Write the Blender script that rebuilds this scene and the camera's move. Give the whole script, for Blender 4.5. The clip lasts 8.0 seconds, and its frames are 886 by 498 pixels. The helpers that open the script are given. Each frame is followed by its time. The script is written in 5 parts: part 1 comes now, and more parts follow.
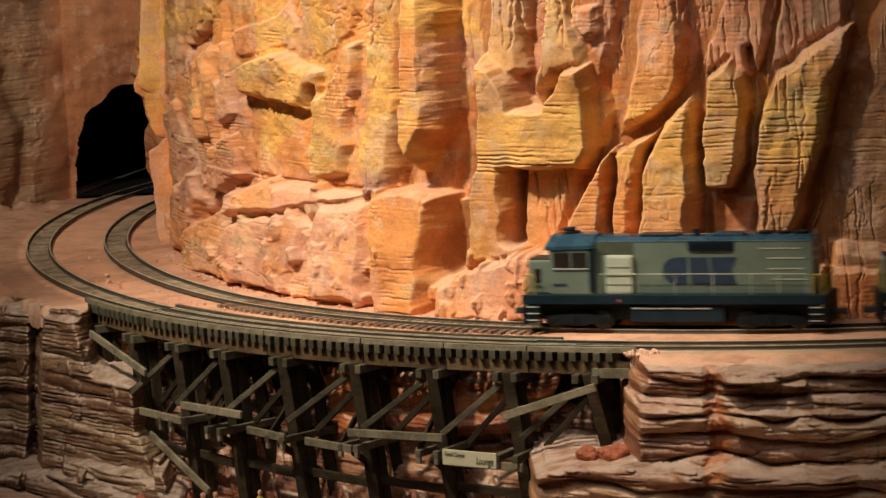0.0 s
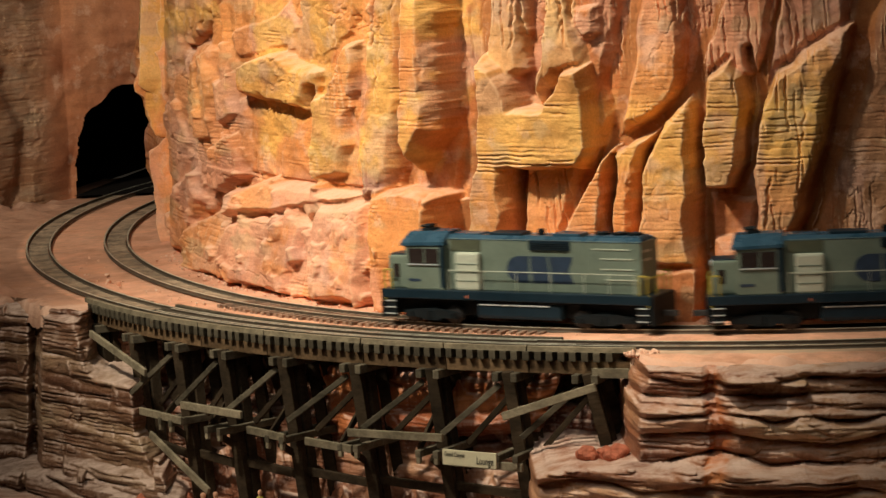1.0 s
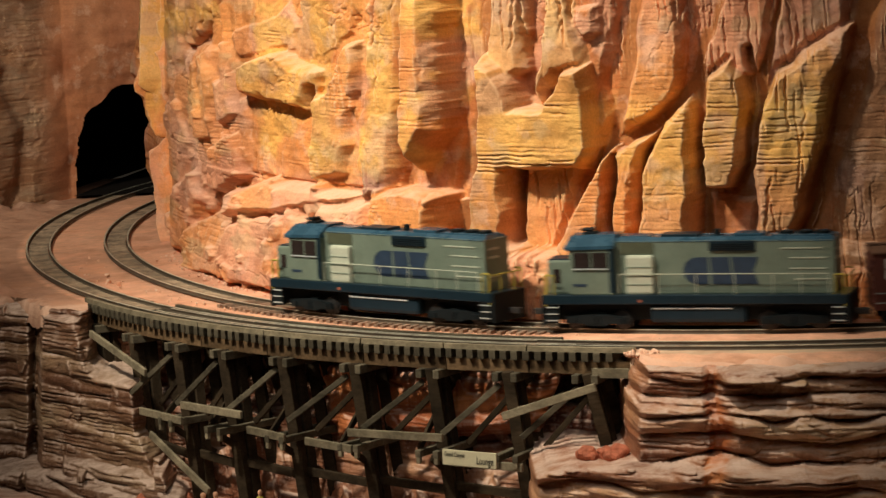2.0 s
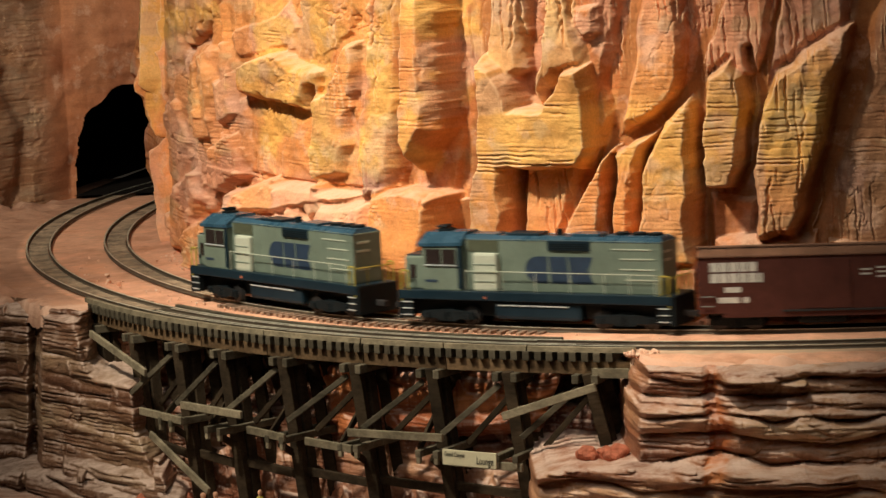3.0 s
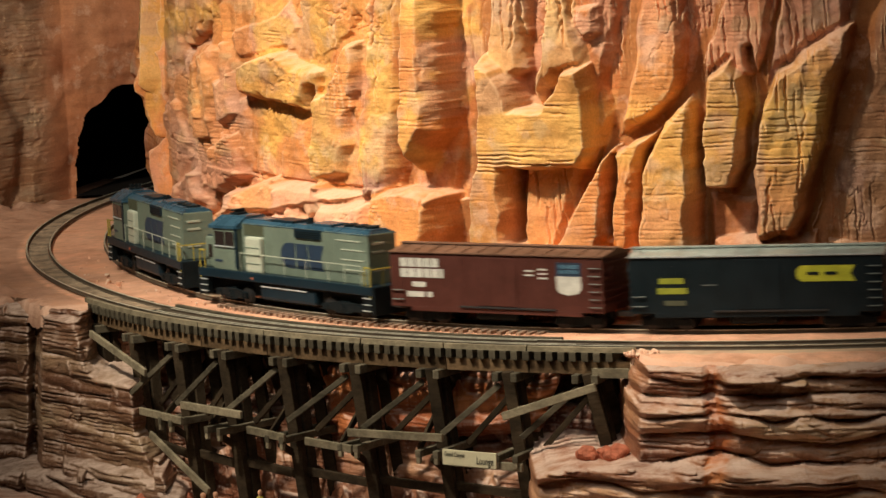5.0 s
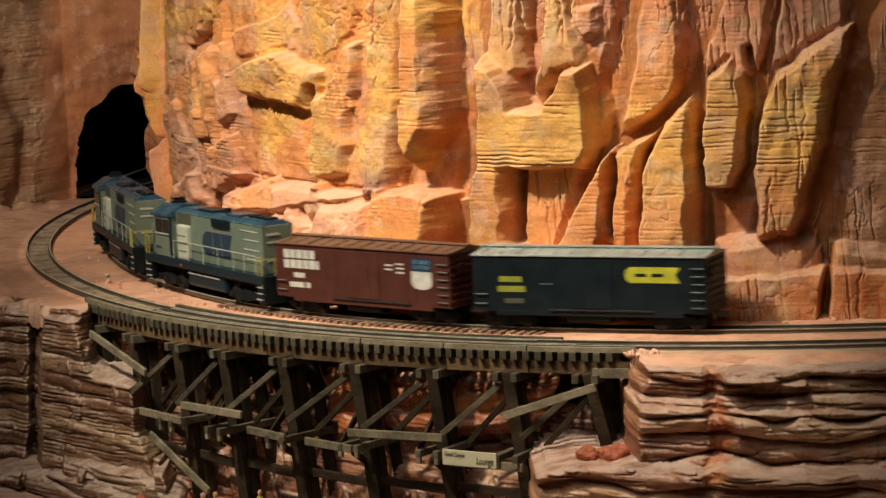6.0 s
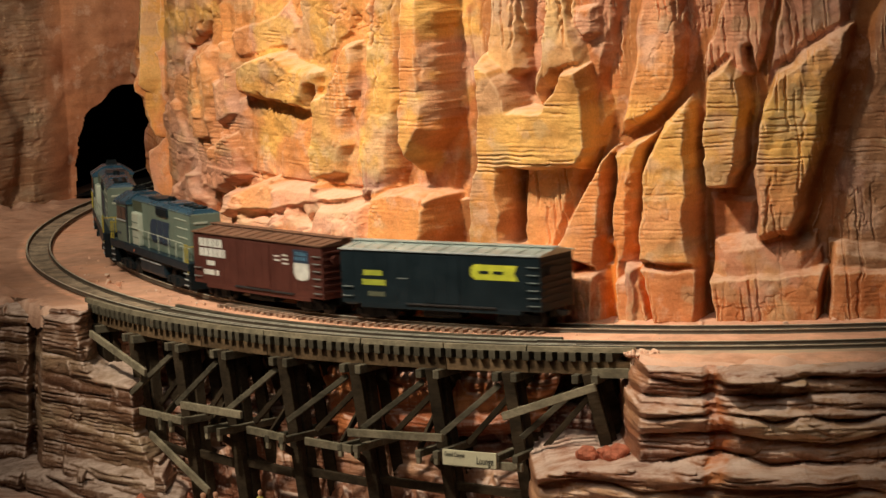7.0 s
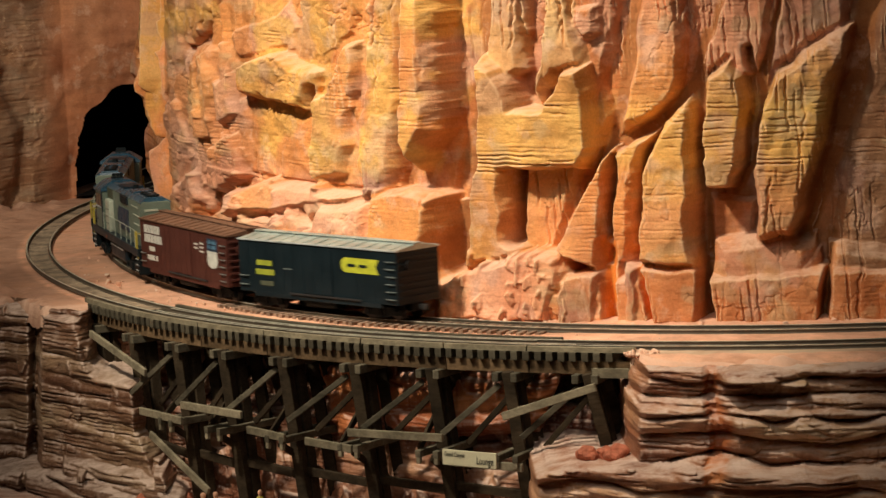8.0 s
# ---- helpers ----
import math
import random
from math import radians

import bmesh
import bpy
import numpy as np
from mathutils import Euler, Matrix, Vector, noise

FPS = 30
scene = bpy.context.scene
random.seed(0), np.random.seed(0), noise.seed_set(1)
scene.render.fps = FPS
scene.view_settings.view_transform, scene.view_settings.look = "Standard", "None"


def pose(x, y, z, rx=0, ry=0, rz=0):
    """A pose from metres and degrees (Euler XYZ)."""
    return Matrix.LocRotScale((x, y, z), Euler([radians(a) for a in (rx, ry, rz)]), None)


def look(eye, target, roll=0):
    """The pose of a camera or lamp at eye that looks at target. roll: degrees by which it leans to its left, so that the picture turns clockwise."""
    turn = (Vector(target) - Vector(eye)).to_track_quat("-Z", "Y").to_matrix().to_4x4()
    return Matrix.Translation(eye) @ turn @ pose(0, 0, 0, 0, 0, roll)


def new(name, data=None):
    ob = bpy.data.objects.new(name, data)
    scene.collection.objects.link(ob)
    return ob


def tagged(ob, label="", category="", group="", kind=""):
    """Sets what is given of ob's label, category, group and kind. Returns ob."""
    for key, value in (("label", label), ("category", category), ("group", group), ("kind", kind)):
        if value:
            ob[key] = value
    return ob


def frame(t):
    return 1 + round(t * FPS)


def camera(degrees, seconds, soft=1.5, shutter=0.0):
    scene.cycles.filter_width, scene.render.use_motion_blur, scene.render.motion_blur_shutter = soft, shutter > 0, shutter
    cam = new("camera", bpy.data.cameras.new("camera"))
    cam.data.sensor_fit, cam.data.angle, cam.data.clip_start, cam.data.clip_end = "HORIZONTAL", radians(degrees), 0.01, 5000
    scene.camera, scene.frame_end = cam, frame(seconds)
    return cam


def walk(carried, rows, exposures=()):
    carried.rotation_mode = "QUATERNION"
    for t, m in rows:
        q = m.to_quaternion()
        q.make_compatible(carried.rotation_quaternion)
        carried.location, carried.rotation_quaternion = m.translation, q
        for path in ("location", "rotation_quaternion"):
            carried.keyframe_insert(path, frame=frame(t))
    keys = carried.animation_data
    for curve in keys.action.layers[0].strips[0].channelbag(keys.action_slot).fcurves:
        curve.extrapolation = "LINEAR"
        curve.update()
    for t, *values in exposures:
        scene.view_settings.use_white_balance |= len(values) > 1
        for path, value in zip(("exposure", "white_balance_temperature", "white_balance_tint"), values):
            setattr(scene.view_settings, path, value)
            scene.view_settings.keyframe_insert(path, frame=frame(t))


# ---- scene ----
cam = camera(15.39, 8.0, soft=1.5, shutter=1.0)

# The benchwork: canyon floor at z = 0, rail tops at RT, model railway of scale 1:87.
RT = 0.12
EYE = Vector((0.0, 0.0, 0.28473 + RT))
PITCH = 0.12526
AIM = EYE + Vector((0.0, math.cos(PITCH), -math.sin(PITCH)))
walk(cam, [(0.0, look(EYE, AIM, -2.729)), (8.0, look(EYE, AIM, -2.729))],
     exposures=[(0.0, -0.16), (1.5, -0.07), (3.5, 0.06), (4.7, 0.09), (6.5, -0.10), (8.0, -0.04)])

# ---------------------------------------------------------------- light
world = bpy.data.worlds.new("exhibit_room")
scene.world = world
world.use_nodes = True
world.node_tree.nodes["Background"].inputs[0].default_value = (1.0, 0.86, 0.70, 1)
world.node_tree.nodes["Background"].inputs[1].default_value = 0.085


def lamp(name, kind, eye, target, watts, colour):
    data = bpy.data.lights.new(name, kind)
    data.energy, data.color = watts, colour
    ob = new(name, data)
    ob.matrix_world = look(eye, target)
    return data


WARM = (1.0, 0.87, 0.68)
key = lamp("ceiling_spot", "SPOT", (-0.72, 1.44, RT + 1.2), (-0.03, 2.015, RT + 0.14), 142, WARM)
key.spot_size, key.spot_blend, key.shadow_soft_size = radians(29.5), 1.0, 0.06
# Fill spot without a seen fixture, added for the tunnel wall and left rim
side = lamp("ceiling_spot_tunnel", "SPOT", (-0.62, 1.45, RT + 0.85), (-0.25, 2.55, RT + 0.10), 50, WARM)
side.spot_size, side.spot_blend, side.shadow_soft_size = radians(28), 1.0, 0.05
# Extra unseen spot, added to brighten the right of the gorge
low = lamp("ceiling_spot_gorge", "SPOT", (-0.22, 1.50, RT + 1.05), (0.110, 1.760, RT - 0.025), 46, WARM)
low.spot_size, low.spot_blend, low.shadow_soft_size = radians(13.5), 1.0, 0.04
# Broad fill with no fixture behind it, added to lift the shadows
soft_light = lamp("ceiling_panel", "AREA", (-0.3, 0.9, RT + 1.35), (0.0, 2.0, RT), 5.6, (1.0, 0.92, 0.80))
soft_light.size = 1.0
scene.view_settings.exposure = 0.0

# ---------------------------------------------------------------- materials
def node_mat(name, rough=0.8, metal=0.0):
    mat = bpy.data.materials.new(name)
    mat.use_nodes = True
    tree = mat.node_tree
    shader = tree.nodes["Principled BSDF"]
    shader.inputs["Roughness"].default_value = rough
    shader.inputs["Metallic"].default_value = metal
    return mat, tree, shader


def link(tree, a, b):
    tree.links.new(a, b)


def noise_node(tree, coord, scale, detail=4.0, rough=0.55, squash=(1, 1, 1)):
    mapping = tree.nodes.new("ShaderNodeMapping")
    mapping.inputs["Scale"].default_value = squash
    link(tree, coord, mapping.inputs["Vector"])
    n = tree.nodes.new("ShaderNodeTexNoise")
    n.inputs["Scale"].default_value, n.inputs["Detail"].default_value = scale, detail
    n.inputs["Roughness"].default_value = rough
    link(tree, mapping.outputs[0], n.inputs["Vector"])
    return n.outputs["Fac"]


def ramp(tree, fac, stops):
    r = tree.nodes.new("ShaderNodeValToRGB")
    while len(r.color_ramp.elements) < len(stops):
        r.color_ramp.elements.new(0.5)
    for e, (p, c) in zip(r.color_ramp.elements, stops):
        e.position, e.color = p, (*c, 1)
    link(tree, fac, r.inputs["Fac"])
    return r.outputs["Color"]


def mix(tree, mode, fac, a, b):
    m = tree.nodes.new("ShaderNodeMix")
    m.data_type, m.blend_type = "RGBA", mode
    for socket, value in ((m.inputs[0], fac), (m.inputs[6], a), (m.inputs[7], b)):
        if isinstance(value, (int, float)):
            socket.default_value = value
        elif isinstance(value, tuple):
            socket.default_value = (*value, 1)
        else:
            link(tree, value, socket)
    return m.outputs[2]


def bump(tree, shader, heights, distance):
    last = None
    for h, strength in heights:
        b = tree.nodes.new("ShaderNodeBump")
        b.inputs["Strength"].default_value, b.inputs["Distance"].default_value = strength, distance
        link(tree, h, b.inputs["Height"])
        if last:
            link(tree, last, b.inputs["Normal"])
        last = b.outputs["Normal"]
    link(tree, last, shader.inputs["Normal"])


def math_node(tree, op, a, b):
    m = tree.nodes.new("ShaderNodeMath")
    m.operation = op
    m.use_clamp = True
    for socket, value in zip(m.inputs, (a, b)):
        if isinstance(value, (int, float)):
            socket.default_value = value
        else:
            link(tree, value, socket)
    return m.outputs[0]


def rock_material(name, dust_highlight, top_light_amount, edge_highlight, relief=0.25, gloss=0.25, rough=0.82, edging=0.6):
    """Painted plaster rock: pigment per slab, mottled washes, grit, dusty ledges with top light painted in, edge
    highlights.
    """
    mat, tree, shader = node_mat(name, rough)
    shader.inputs["Specular IOR Level"].default_value = gloss
    geo = tree.nodes.new("ShaderNodeNewGeometry")
    pos = geo.outputs["Position"]
    tint = tree.nodes.new("ShaderNodeAttribute")
    tint.attribute_name = "pigment"
    wash = noise_node(tree, pos, 26, 5, 0.6)
    strata = noise_node(tree, pos, 60, 5, 0.6, (0.25, 0.25, 2.2))
    grit = noise_node(tree, pos, 620, 3, 0.6)
    patch = noise_node(tree, pos, 58, 4, 0.65)
    c = mix(tree, "MULTIPLY", 1.0, tint.outputs["Color"], ramp(tree, wash, [(0.3, (0.72, 0.62, 0.52)), (0.5, (1, 1, 1)), (0.72, (1.18, 1.12, 1.0))]))
    c = mix(tree, "MULTIPLY", 0.5, c, ramp(tree, strata, [(0.32, (0.66, 0.55, 0.5)), (0.47, (1, 1, 1)), (0.7, (1.15, 1.12, 1.08))]))
    c = mix(tree, "MIX", ramp(tree, patch, [(0.56, (0, 0, 0)), (0.7, (0.4, 0.4, 0.4))]), c, dust_highlight)
    c = mix(tree, "MULTIPLY", 0.35, c, ramp(tree, grit, [(0.3, (0.7, 0.66, 0.62)), (0.6, (1.1, 1.1, 1.1))]))
    split = tree.nodes.new("ShaderNodeSeparateXYZ")
    link(tree, geo.outputs["Normal"], split.inputs[0])
    # Upward faces paled: a dusty tone that also carries light on the ledges
    ledge = math_node(tree, "MULTIPLY", ramp(tree, split.outputs["Z"], [(0.55, (0, 0, 0)), (0.9, (1, 1, 1))]), top_light_amount)
    ledge = math_node(tree, "MULTIPLY", ledge, ramp(tree, noise_node(tree, pos, 90, 5, 0.7, (0.6, 1.0, 1.6)), [(0.36, (0.1, 0.1, 0.1)), (0.58, (1, 1, 1))]))
    c = mix(tree, "MIX", ledge, c, dust_highlight)
    # Convex edges paled: drybrushing and edge highlights, both put into the colour
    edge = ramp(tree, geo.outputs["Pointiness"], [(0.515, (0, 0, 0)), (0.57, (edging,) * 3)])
    c = mix(tree, "MIX", edge, c, edge_highlight)
    link(tree, c, shader.inputs["Base Color"])
    fine = noise_node(tree, pos, 240, 4, 0.65, (0.3, 0.3, 1.8))
    flute = noise_node(tree, pos, 210, 4, 0.6, (1.6, 1.0, 0.22))
    bump(tree, shader, [(strata, 0.25), (fine, relief), (flute, 0.14), (patch, 0.35), (grit, 0.3)], 0.0012)
    return mat


def plain(name, colour, rough=0.6, metal=0.0, spec=0.5, wear=(0.75, 1.15), scale=180, grain=0.15, squash=(1, 1, 1), spread=0.0):
    """Painted or bare surface with two scales of wear; spread varies it from piece to piece."""
    mat, tree, shader = node_mat(name, rough, metal)
    shader.inputs["Specular IOR Level"].default_value = spec
    coord = tree.nodes.new("ShaderNodeTexCoord").outputs["Object"]
    a = noise_node(tree, coord, scale, 4, 0.6, squash)
    b = noise_node(tree, coord, scale * 6, 3, 0.6, squash)
    lo, hi = wear
    c = mix(tree, "MULTIPLY", 1.0, colour, ramp(tree, a, [(0.3, (lo,) * 3), (0.7, (hi,) * 3)]))
    c = mix(tree, "MULTIPLY", 0.5, c, ramp(tree, b, [(0.3, (lo,) * 3), (0.7, (hi,) * 3)]))
    if spread:
        info = tree.nodes.new("ShaderNodeObjectInfo")
        c = mix(tree, "MULTIPLY", 1.0, c, ramp(tree, info.outputs["Random"], [(0.0, (1 - spread,) * 3), (1.0, (1 + spread,) * 3)]))
    link(tree, c, shader.inputs["Base Color"])
    link(tree, ramp(tree, a, [(0.2, (max(rough - 0.12, 0),) * 3), (0.8, (min(rough + 0.12, 1),) * 3)]), shader.inputs["Roughness"])
    bump(tree, shader, [(a, grain), (b, grain)], 0.0004)
    return mat


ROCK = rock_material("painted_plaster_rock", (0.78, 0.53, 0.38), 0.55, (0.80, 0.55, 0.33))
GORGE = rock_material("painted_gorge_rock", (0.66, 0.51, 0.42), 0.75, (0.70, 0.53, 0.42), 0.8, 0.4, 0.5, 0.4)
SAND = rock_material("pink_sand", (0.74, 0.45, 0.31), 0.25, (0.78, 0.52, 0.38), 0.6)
TIMBER = plain("weathered_timber", (0.095, 0.082, 0.056), 0.85, spec=0.12, wear=(0.55, 1.5), scale=120, grain=0.4, squash=(0.25, 1, 1), spread=0.35)
GREY_TIMBER = plain("grey_timber", (0.21, 0.18, 0.12), 0.8, spec=0.12, wear=(0.6, 1.35), scale=120, grain=0.4, squash=(0.25, 1, 1), spread=0.25)
BROWN_TIMBER = plain("brown_timber", (0.125, 0.080, 0.042), 0.85, spec=0.12, wear=(0.5, 1.4), scale=120, grain=0.4, squash=(0.25, 1, 1), spread=0.25)
DARK_TIMBER = plain("creosoted_timber", (0.034, 0.024, 0.014), 0.9, spec=0.12, wear=(0.55, 1.6), scale=120, grain=0.4, squash=(0.25, 1, 1), spread=0.3)
TIE = plain("track_tie", (0.27, 0.18, 0.125), 0.9, spec=0.12, wear=(0.6, 1.3), scale=300, grain=0.4, spread=0.3)
RAIL = plain("rusty_rail_web", (0.085, 0.066, 0.044), 0.6, wear=(0.7, 1.2), scale=90)
RAIL_HEAD = plain("polished_rail_head", (0.72, 0.70, 0.56), 0.36, 0.4, wear=(0.6, 1.2), scale=90)
BALLAST = plain("grey_ballast", (0.36, 0.275, 0.185), 0.95, wear=(0.35, 1.35), scale=70, grain=0.6)
LOCO_GREY = plain("loco_grey_paint", (0.146, 0.192, 0.150), 0.5, wear=(0.85, 1.1), scale=60)
LOCO_BLUE = plain("loco_blue_paint", (0.006, 0.019, 0.030), 0.42, spec=0.3, wear=(0.8, 1.2), scale=60)
LOCO_ROOF = plain("loco_roof_paint", (0.028, 0.074, 0.115), 0.28, wear=(0.8, 1.2), scale=60)
LOGO_BLUE = plain("logo_blue", (0.02, 0.04, 0.075), 0.5)
BLACK = plain("frame_black", (0.004, 0.008, 0.010), 0.6, spec=0.2, wear=(0.7, 1.4))
YELLOW = plain("handrail_yellow", (0.40, 0.33, 0.05), 0.5)
GRAB = plain("dull_grab_iron", (0.20, 0.23, 0.22), 0.45, 0.3)
SILVER = plain("worn_silver_and_glint", (0.55, 0.60, 0.60), 0.3, 0.2)
GLASS = plain("dark_window", (0.03, 0.022, 0.02), 0.12)
OXIDE = plain("boxcar_red_oxide", (0.080, 0.025, 0.018), 0.55, spec=0.25, wear=(0.8, 1.15), scale=60)
OXIDE_ROOF = plain("boxcar_roof_brown", (0.17, 0.085, 0.05), 0.6, wear=(0.7, 1.2), scale=60)
GREEN = plain("boxcar_dark_green", (0.006, 0.013, 0.017), 0.5, spec=0.25, wear=(0.8, 1.2), scale=60)
GREEN_ROOF = plain("boxcar_silver_roof", (0.46, 0.53, 0.49), 0.35, 0.3, wear=(0.7, 1.15), scale=60)
WHITE = plain("white_lettering", (0.60, 0.60, 0.54), 0.6)
LIME = plain("yellow_lettering", (0.52, 0.55, 0.04), 0.55)
DULL_LIME = plain("faded_yellow_lettering", (0.30, 0.34, 0.03), 0.6)
PALE_BLUE = plain("blue_lettering", (0.16, 0.34, 0.48), 0.6)
STEEL = plain("wheel_steel", (0.035, 0.035, 0.035), 0.5, 0.3)
SIGN_BOARD = plain("cream_sign_board", (0.66, 0.62, 0.42), 0.7, wear=(0.9, 1.05))
SIGN_INK = plain("black_sign_ink", (0.02, 0.02, 0.02), 0.7)
# Paled so that the unseen walls bounce more light
PLASTER = plain("room_plaster", (0.42, 0.38, 0.33), 0.9, scale=3)
TUNNEL_DARK = plain("tunnel_black", (0.012, 0.010, 0.009), 0.95, spec=0.05)
RED_STONE = plain("red_sandstone_lump", (0.42, 0.135, 0.075), 0.85, spec=0.2, wear=(0.6, 1.3), scale=150, grain=0.5)
SKIN = plain("figure_face", (0.55, 0.30, 0.18), 0.7)

PIGMENT = dict(
    ochre=(0.63, 0.325, 0.115), amber=(0.66, 0.335, 0.105), orange=(0.70, 0.29, 0.095), flame=(0.76, 0.26, 0.045), rust=(0.52, 0.195, 0.070),
    pink=(0.68, 0.35, 0.20), salmon=(0.72, 0.355, 0.215), rose=(0.62, 0.29, 0.17), plum=(0.36, 0.185, 0.135), sand=(0.62, 0.355, 0.155),
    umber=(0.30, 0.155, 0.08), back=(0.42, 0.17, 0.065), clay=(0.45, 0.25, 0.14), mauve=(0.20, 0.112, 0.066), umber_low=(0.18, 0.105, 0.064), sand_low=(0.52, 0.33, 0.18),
    cleft_shade=(0.36, 0.145, 0.05), honey=(0.74, 0.43, 0.12), brick=(0.66, 0.285, 0.12), sage=(0.46, 0.36, 0.21), lilac=(0.55, 0.36, 0.29), blush=(0.70, 0.36, 0.235),
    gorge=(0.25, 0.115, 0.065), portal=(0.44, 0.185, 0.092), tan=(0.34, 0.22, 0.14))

# ---------------------------------------------------------------- the line of the track
# Arc of 0.50 m radius running into one of 0.86 m; s grows along the line out of the tunnel.
CX, CY, R1, R2, A1, PSI = 0.2958, 2.324, 0.50025, 0.85877, 1.07929, -0.01027
GAP, GAUGE = 0.0570, 0.0168


def line(s, off):
    """Place and heading on the inner track at arc length s, off metres towards the visitor."""
    th = max(-s / R1, 0.0)
    far = th > A1
    if far:
        th = A1 + (-s - R1 * A1) / R2

    def normal(t):
        nx, ny = math.sin(PSI), -math.cos(PSI)
        return nx * math.cos(t) + ny * math.sin(t), -nx * math.sin(t) + ny * math.cos(t)

    n = normal(th)
    cx, cy, r = CX, CY, R1
    if far:
        k = normal(A1)
        cx, cy, r = CX + k[0] * (R1 - R2), CY + k[1] * (R1 - R2), R2
    run = max(s, 0.0)
    return (cx + n[0] * (r + off) + run * math.cos(PSI), cy + n[1] * (r + off) + run * math.sin(PSI), PSI - th)


# ---------------------------------------------------------------- mesh helpers
def part(name, bm, material, parent=None, label=""):
    mesh = bpy.data.meshes.new(name)
    bm.normal_update()
    bm.to_mesh(mesh)
    bm.free()
    mesh.materials.append(material)
    ob = new(name, mesh)
    ob.parent = parent
    if label:
        ob["label"] = label
    return ob


def box(bm, x0, x1, y0, y1, z0, z1, bevel=0.0):
    made = bmesh.ops.create_cube(bm, size=1.0)["verts"]
    m = Matrix.Translation(((x0 + x1) / 2, (y0 + y1) / 2, (z0 + z1) / 2)) @ Matrix.Diagonal((x1 - x0, y1 - y0, z1 - z0, 1))
    bmesh.ops.transform(bm, matrix=m, verts=made)
    if bevel:
        bmesh.ops.bevel(bm, geom=list({e for v in made for e in v.link_edges}), offset=bevel, segments=2, affect="EDGES", profile=0.6)
    return bm


def a_box(*size, bevel=0.0):
    return box(bmesh.new(), *size, bevel=bevel)


def beam(bm, a, b, width, height, bevel=0.0003):
    """A squared timber from a to b."""
    a, b = Vector(a), Vector(b)
    d = b - a
    made = bmesh.ops.create_cube(bm, size=1.0)["verts"]
    x = d.normalized()
    side = x.cross(Vector((0, 0, 1)))
    side = side.normalized() if side.length > 1e-6 else Vector((0, 1, 0))
    up = side.cross(x)
    rot = Matrix((x, side, up)).transposed().to_4x4()
    m = Matrix.Translation((a + b) / 2) @ rot @ Matrix.Diagonal((d.length, width, height, 1))
    bmesh.ops.transform(bm, matrix=m, verts=made)
    if bevel:
        bmesh.ops.bevel(bm, geom=list({e for v in made for e in v.link_edges}), offset=bevel, segments=1, affect="EDGES")
    return bm


def rod(bm, a, b, radius, sides=10):
    a, b = Vector(a), Vector(b)
    d = b - a
    m = Matrix.Translation((a + b) / 2) @ d.to_track_quat("Z", "Y").to_matrix().to_4x4()
    bmesh.ops.create_cone(bm, cap_ends=True, segments=sides, radius1=radius, radius2=radius, depth=d.length, matrix=m)
    return bm


def prism(bm, outline, y0, y1):
    """A plate with the outline (x, z), from y0 to y1."""
    front = [bm.verts.new((x, y0, z)) for x, z in outline]
    back = [bm.verts.new((x, y1, z)) for x, z in outline]
    bm.faces.new(front)
    bm.faces.new(back[::-1])
    n = len(outline)
    for i in range(n):
        bm.faces.new((front[i], back[i], back[(i + 1) % n], front[(i + 1) % n]))
    bmesh.ops.recalc_face_normals(bm, faces=bm.faces[:])
    return bm


def ribbon(bm, s0, s1, step, profile):
    """Sweep a closed profile of (off, z) along the line."""
    count = max(2, int(abs(s1 - s0) / step))
    rings = []
    for i in range(count + 1):
        s = s0 + (s1 - s0) * i / count
        rings.append([bm.verts.new((*line(s, o)[:2], RT + z)) for o, z in profile])
    n = len(profile)
    for a, b in zip(rings, rings[1:]):
        for i in range(n):
            bm.faces.new((a[i], a[(i + 1) % n], b[(i + 1) % n], b[i]))
    bm.faces.new(rings[0])
    bm.faces.new(rings[-1][::-1])
    bmesh.ops.recalc_face_normals(bm, faces=bm.faces[:])
    return bm


# ---------------------------------------------------------------- rock
LATTICE = np.random.RandomState(7).rand(256, 256)


def value_noise(x, y):
    xi, yi = np.floor(x).astype(int), np.floor(y).astype(int)
    fx, fy = x - xi, y - yi
    fx, fy = fx * fx * (3 - 2 * fx), fy * fy * (3 - 2 * fy)
    g = lambda i, j: LATTICE[(xi + i) % 256, (yi + j) % 256]
    return (g(0, 0) * (1 - fx) + g(1, 0) * fx) * (1 - fy) + (g(0, 1) * (1 - fx) + g(1, 1) * fx) * fy - 0.5


def fbm(x, y, octaves=4):
    total, gain = 0.0, 1.0
    for i in range(octaves):
        total = total + gain * value_noise(x * 2 ** i + 17.3 * i, y * 2 ** i + 9.1 * i)
        gain *= 0.5
    return total


def facet(x, y, wide, tall):
    """Folded planes with straight creases."""
    u, v = x / wide, y / tall
    ui, vi = np.floor(u).astype(int), np.floor(v).astype(int)
    fu, fv = u - ui, v - vi
    g = lambda i, j: LATTICE[(ui + i) % 256, (vi + j + 31) % 256]
    return (g(0, 0) * (1 - fu) + g(1, 0) * fu) * (1 - fv) + (g(0, 1) * (1 - fu) + g(1, 1) * fu) * fv - 0.5


def ease(t):
    t = np.clip(t, 0, 1)
    return t * t * (3 - 2 * t)


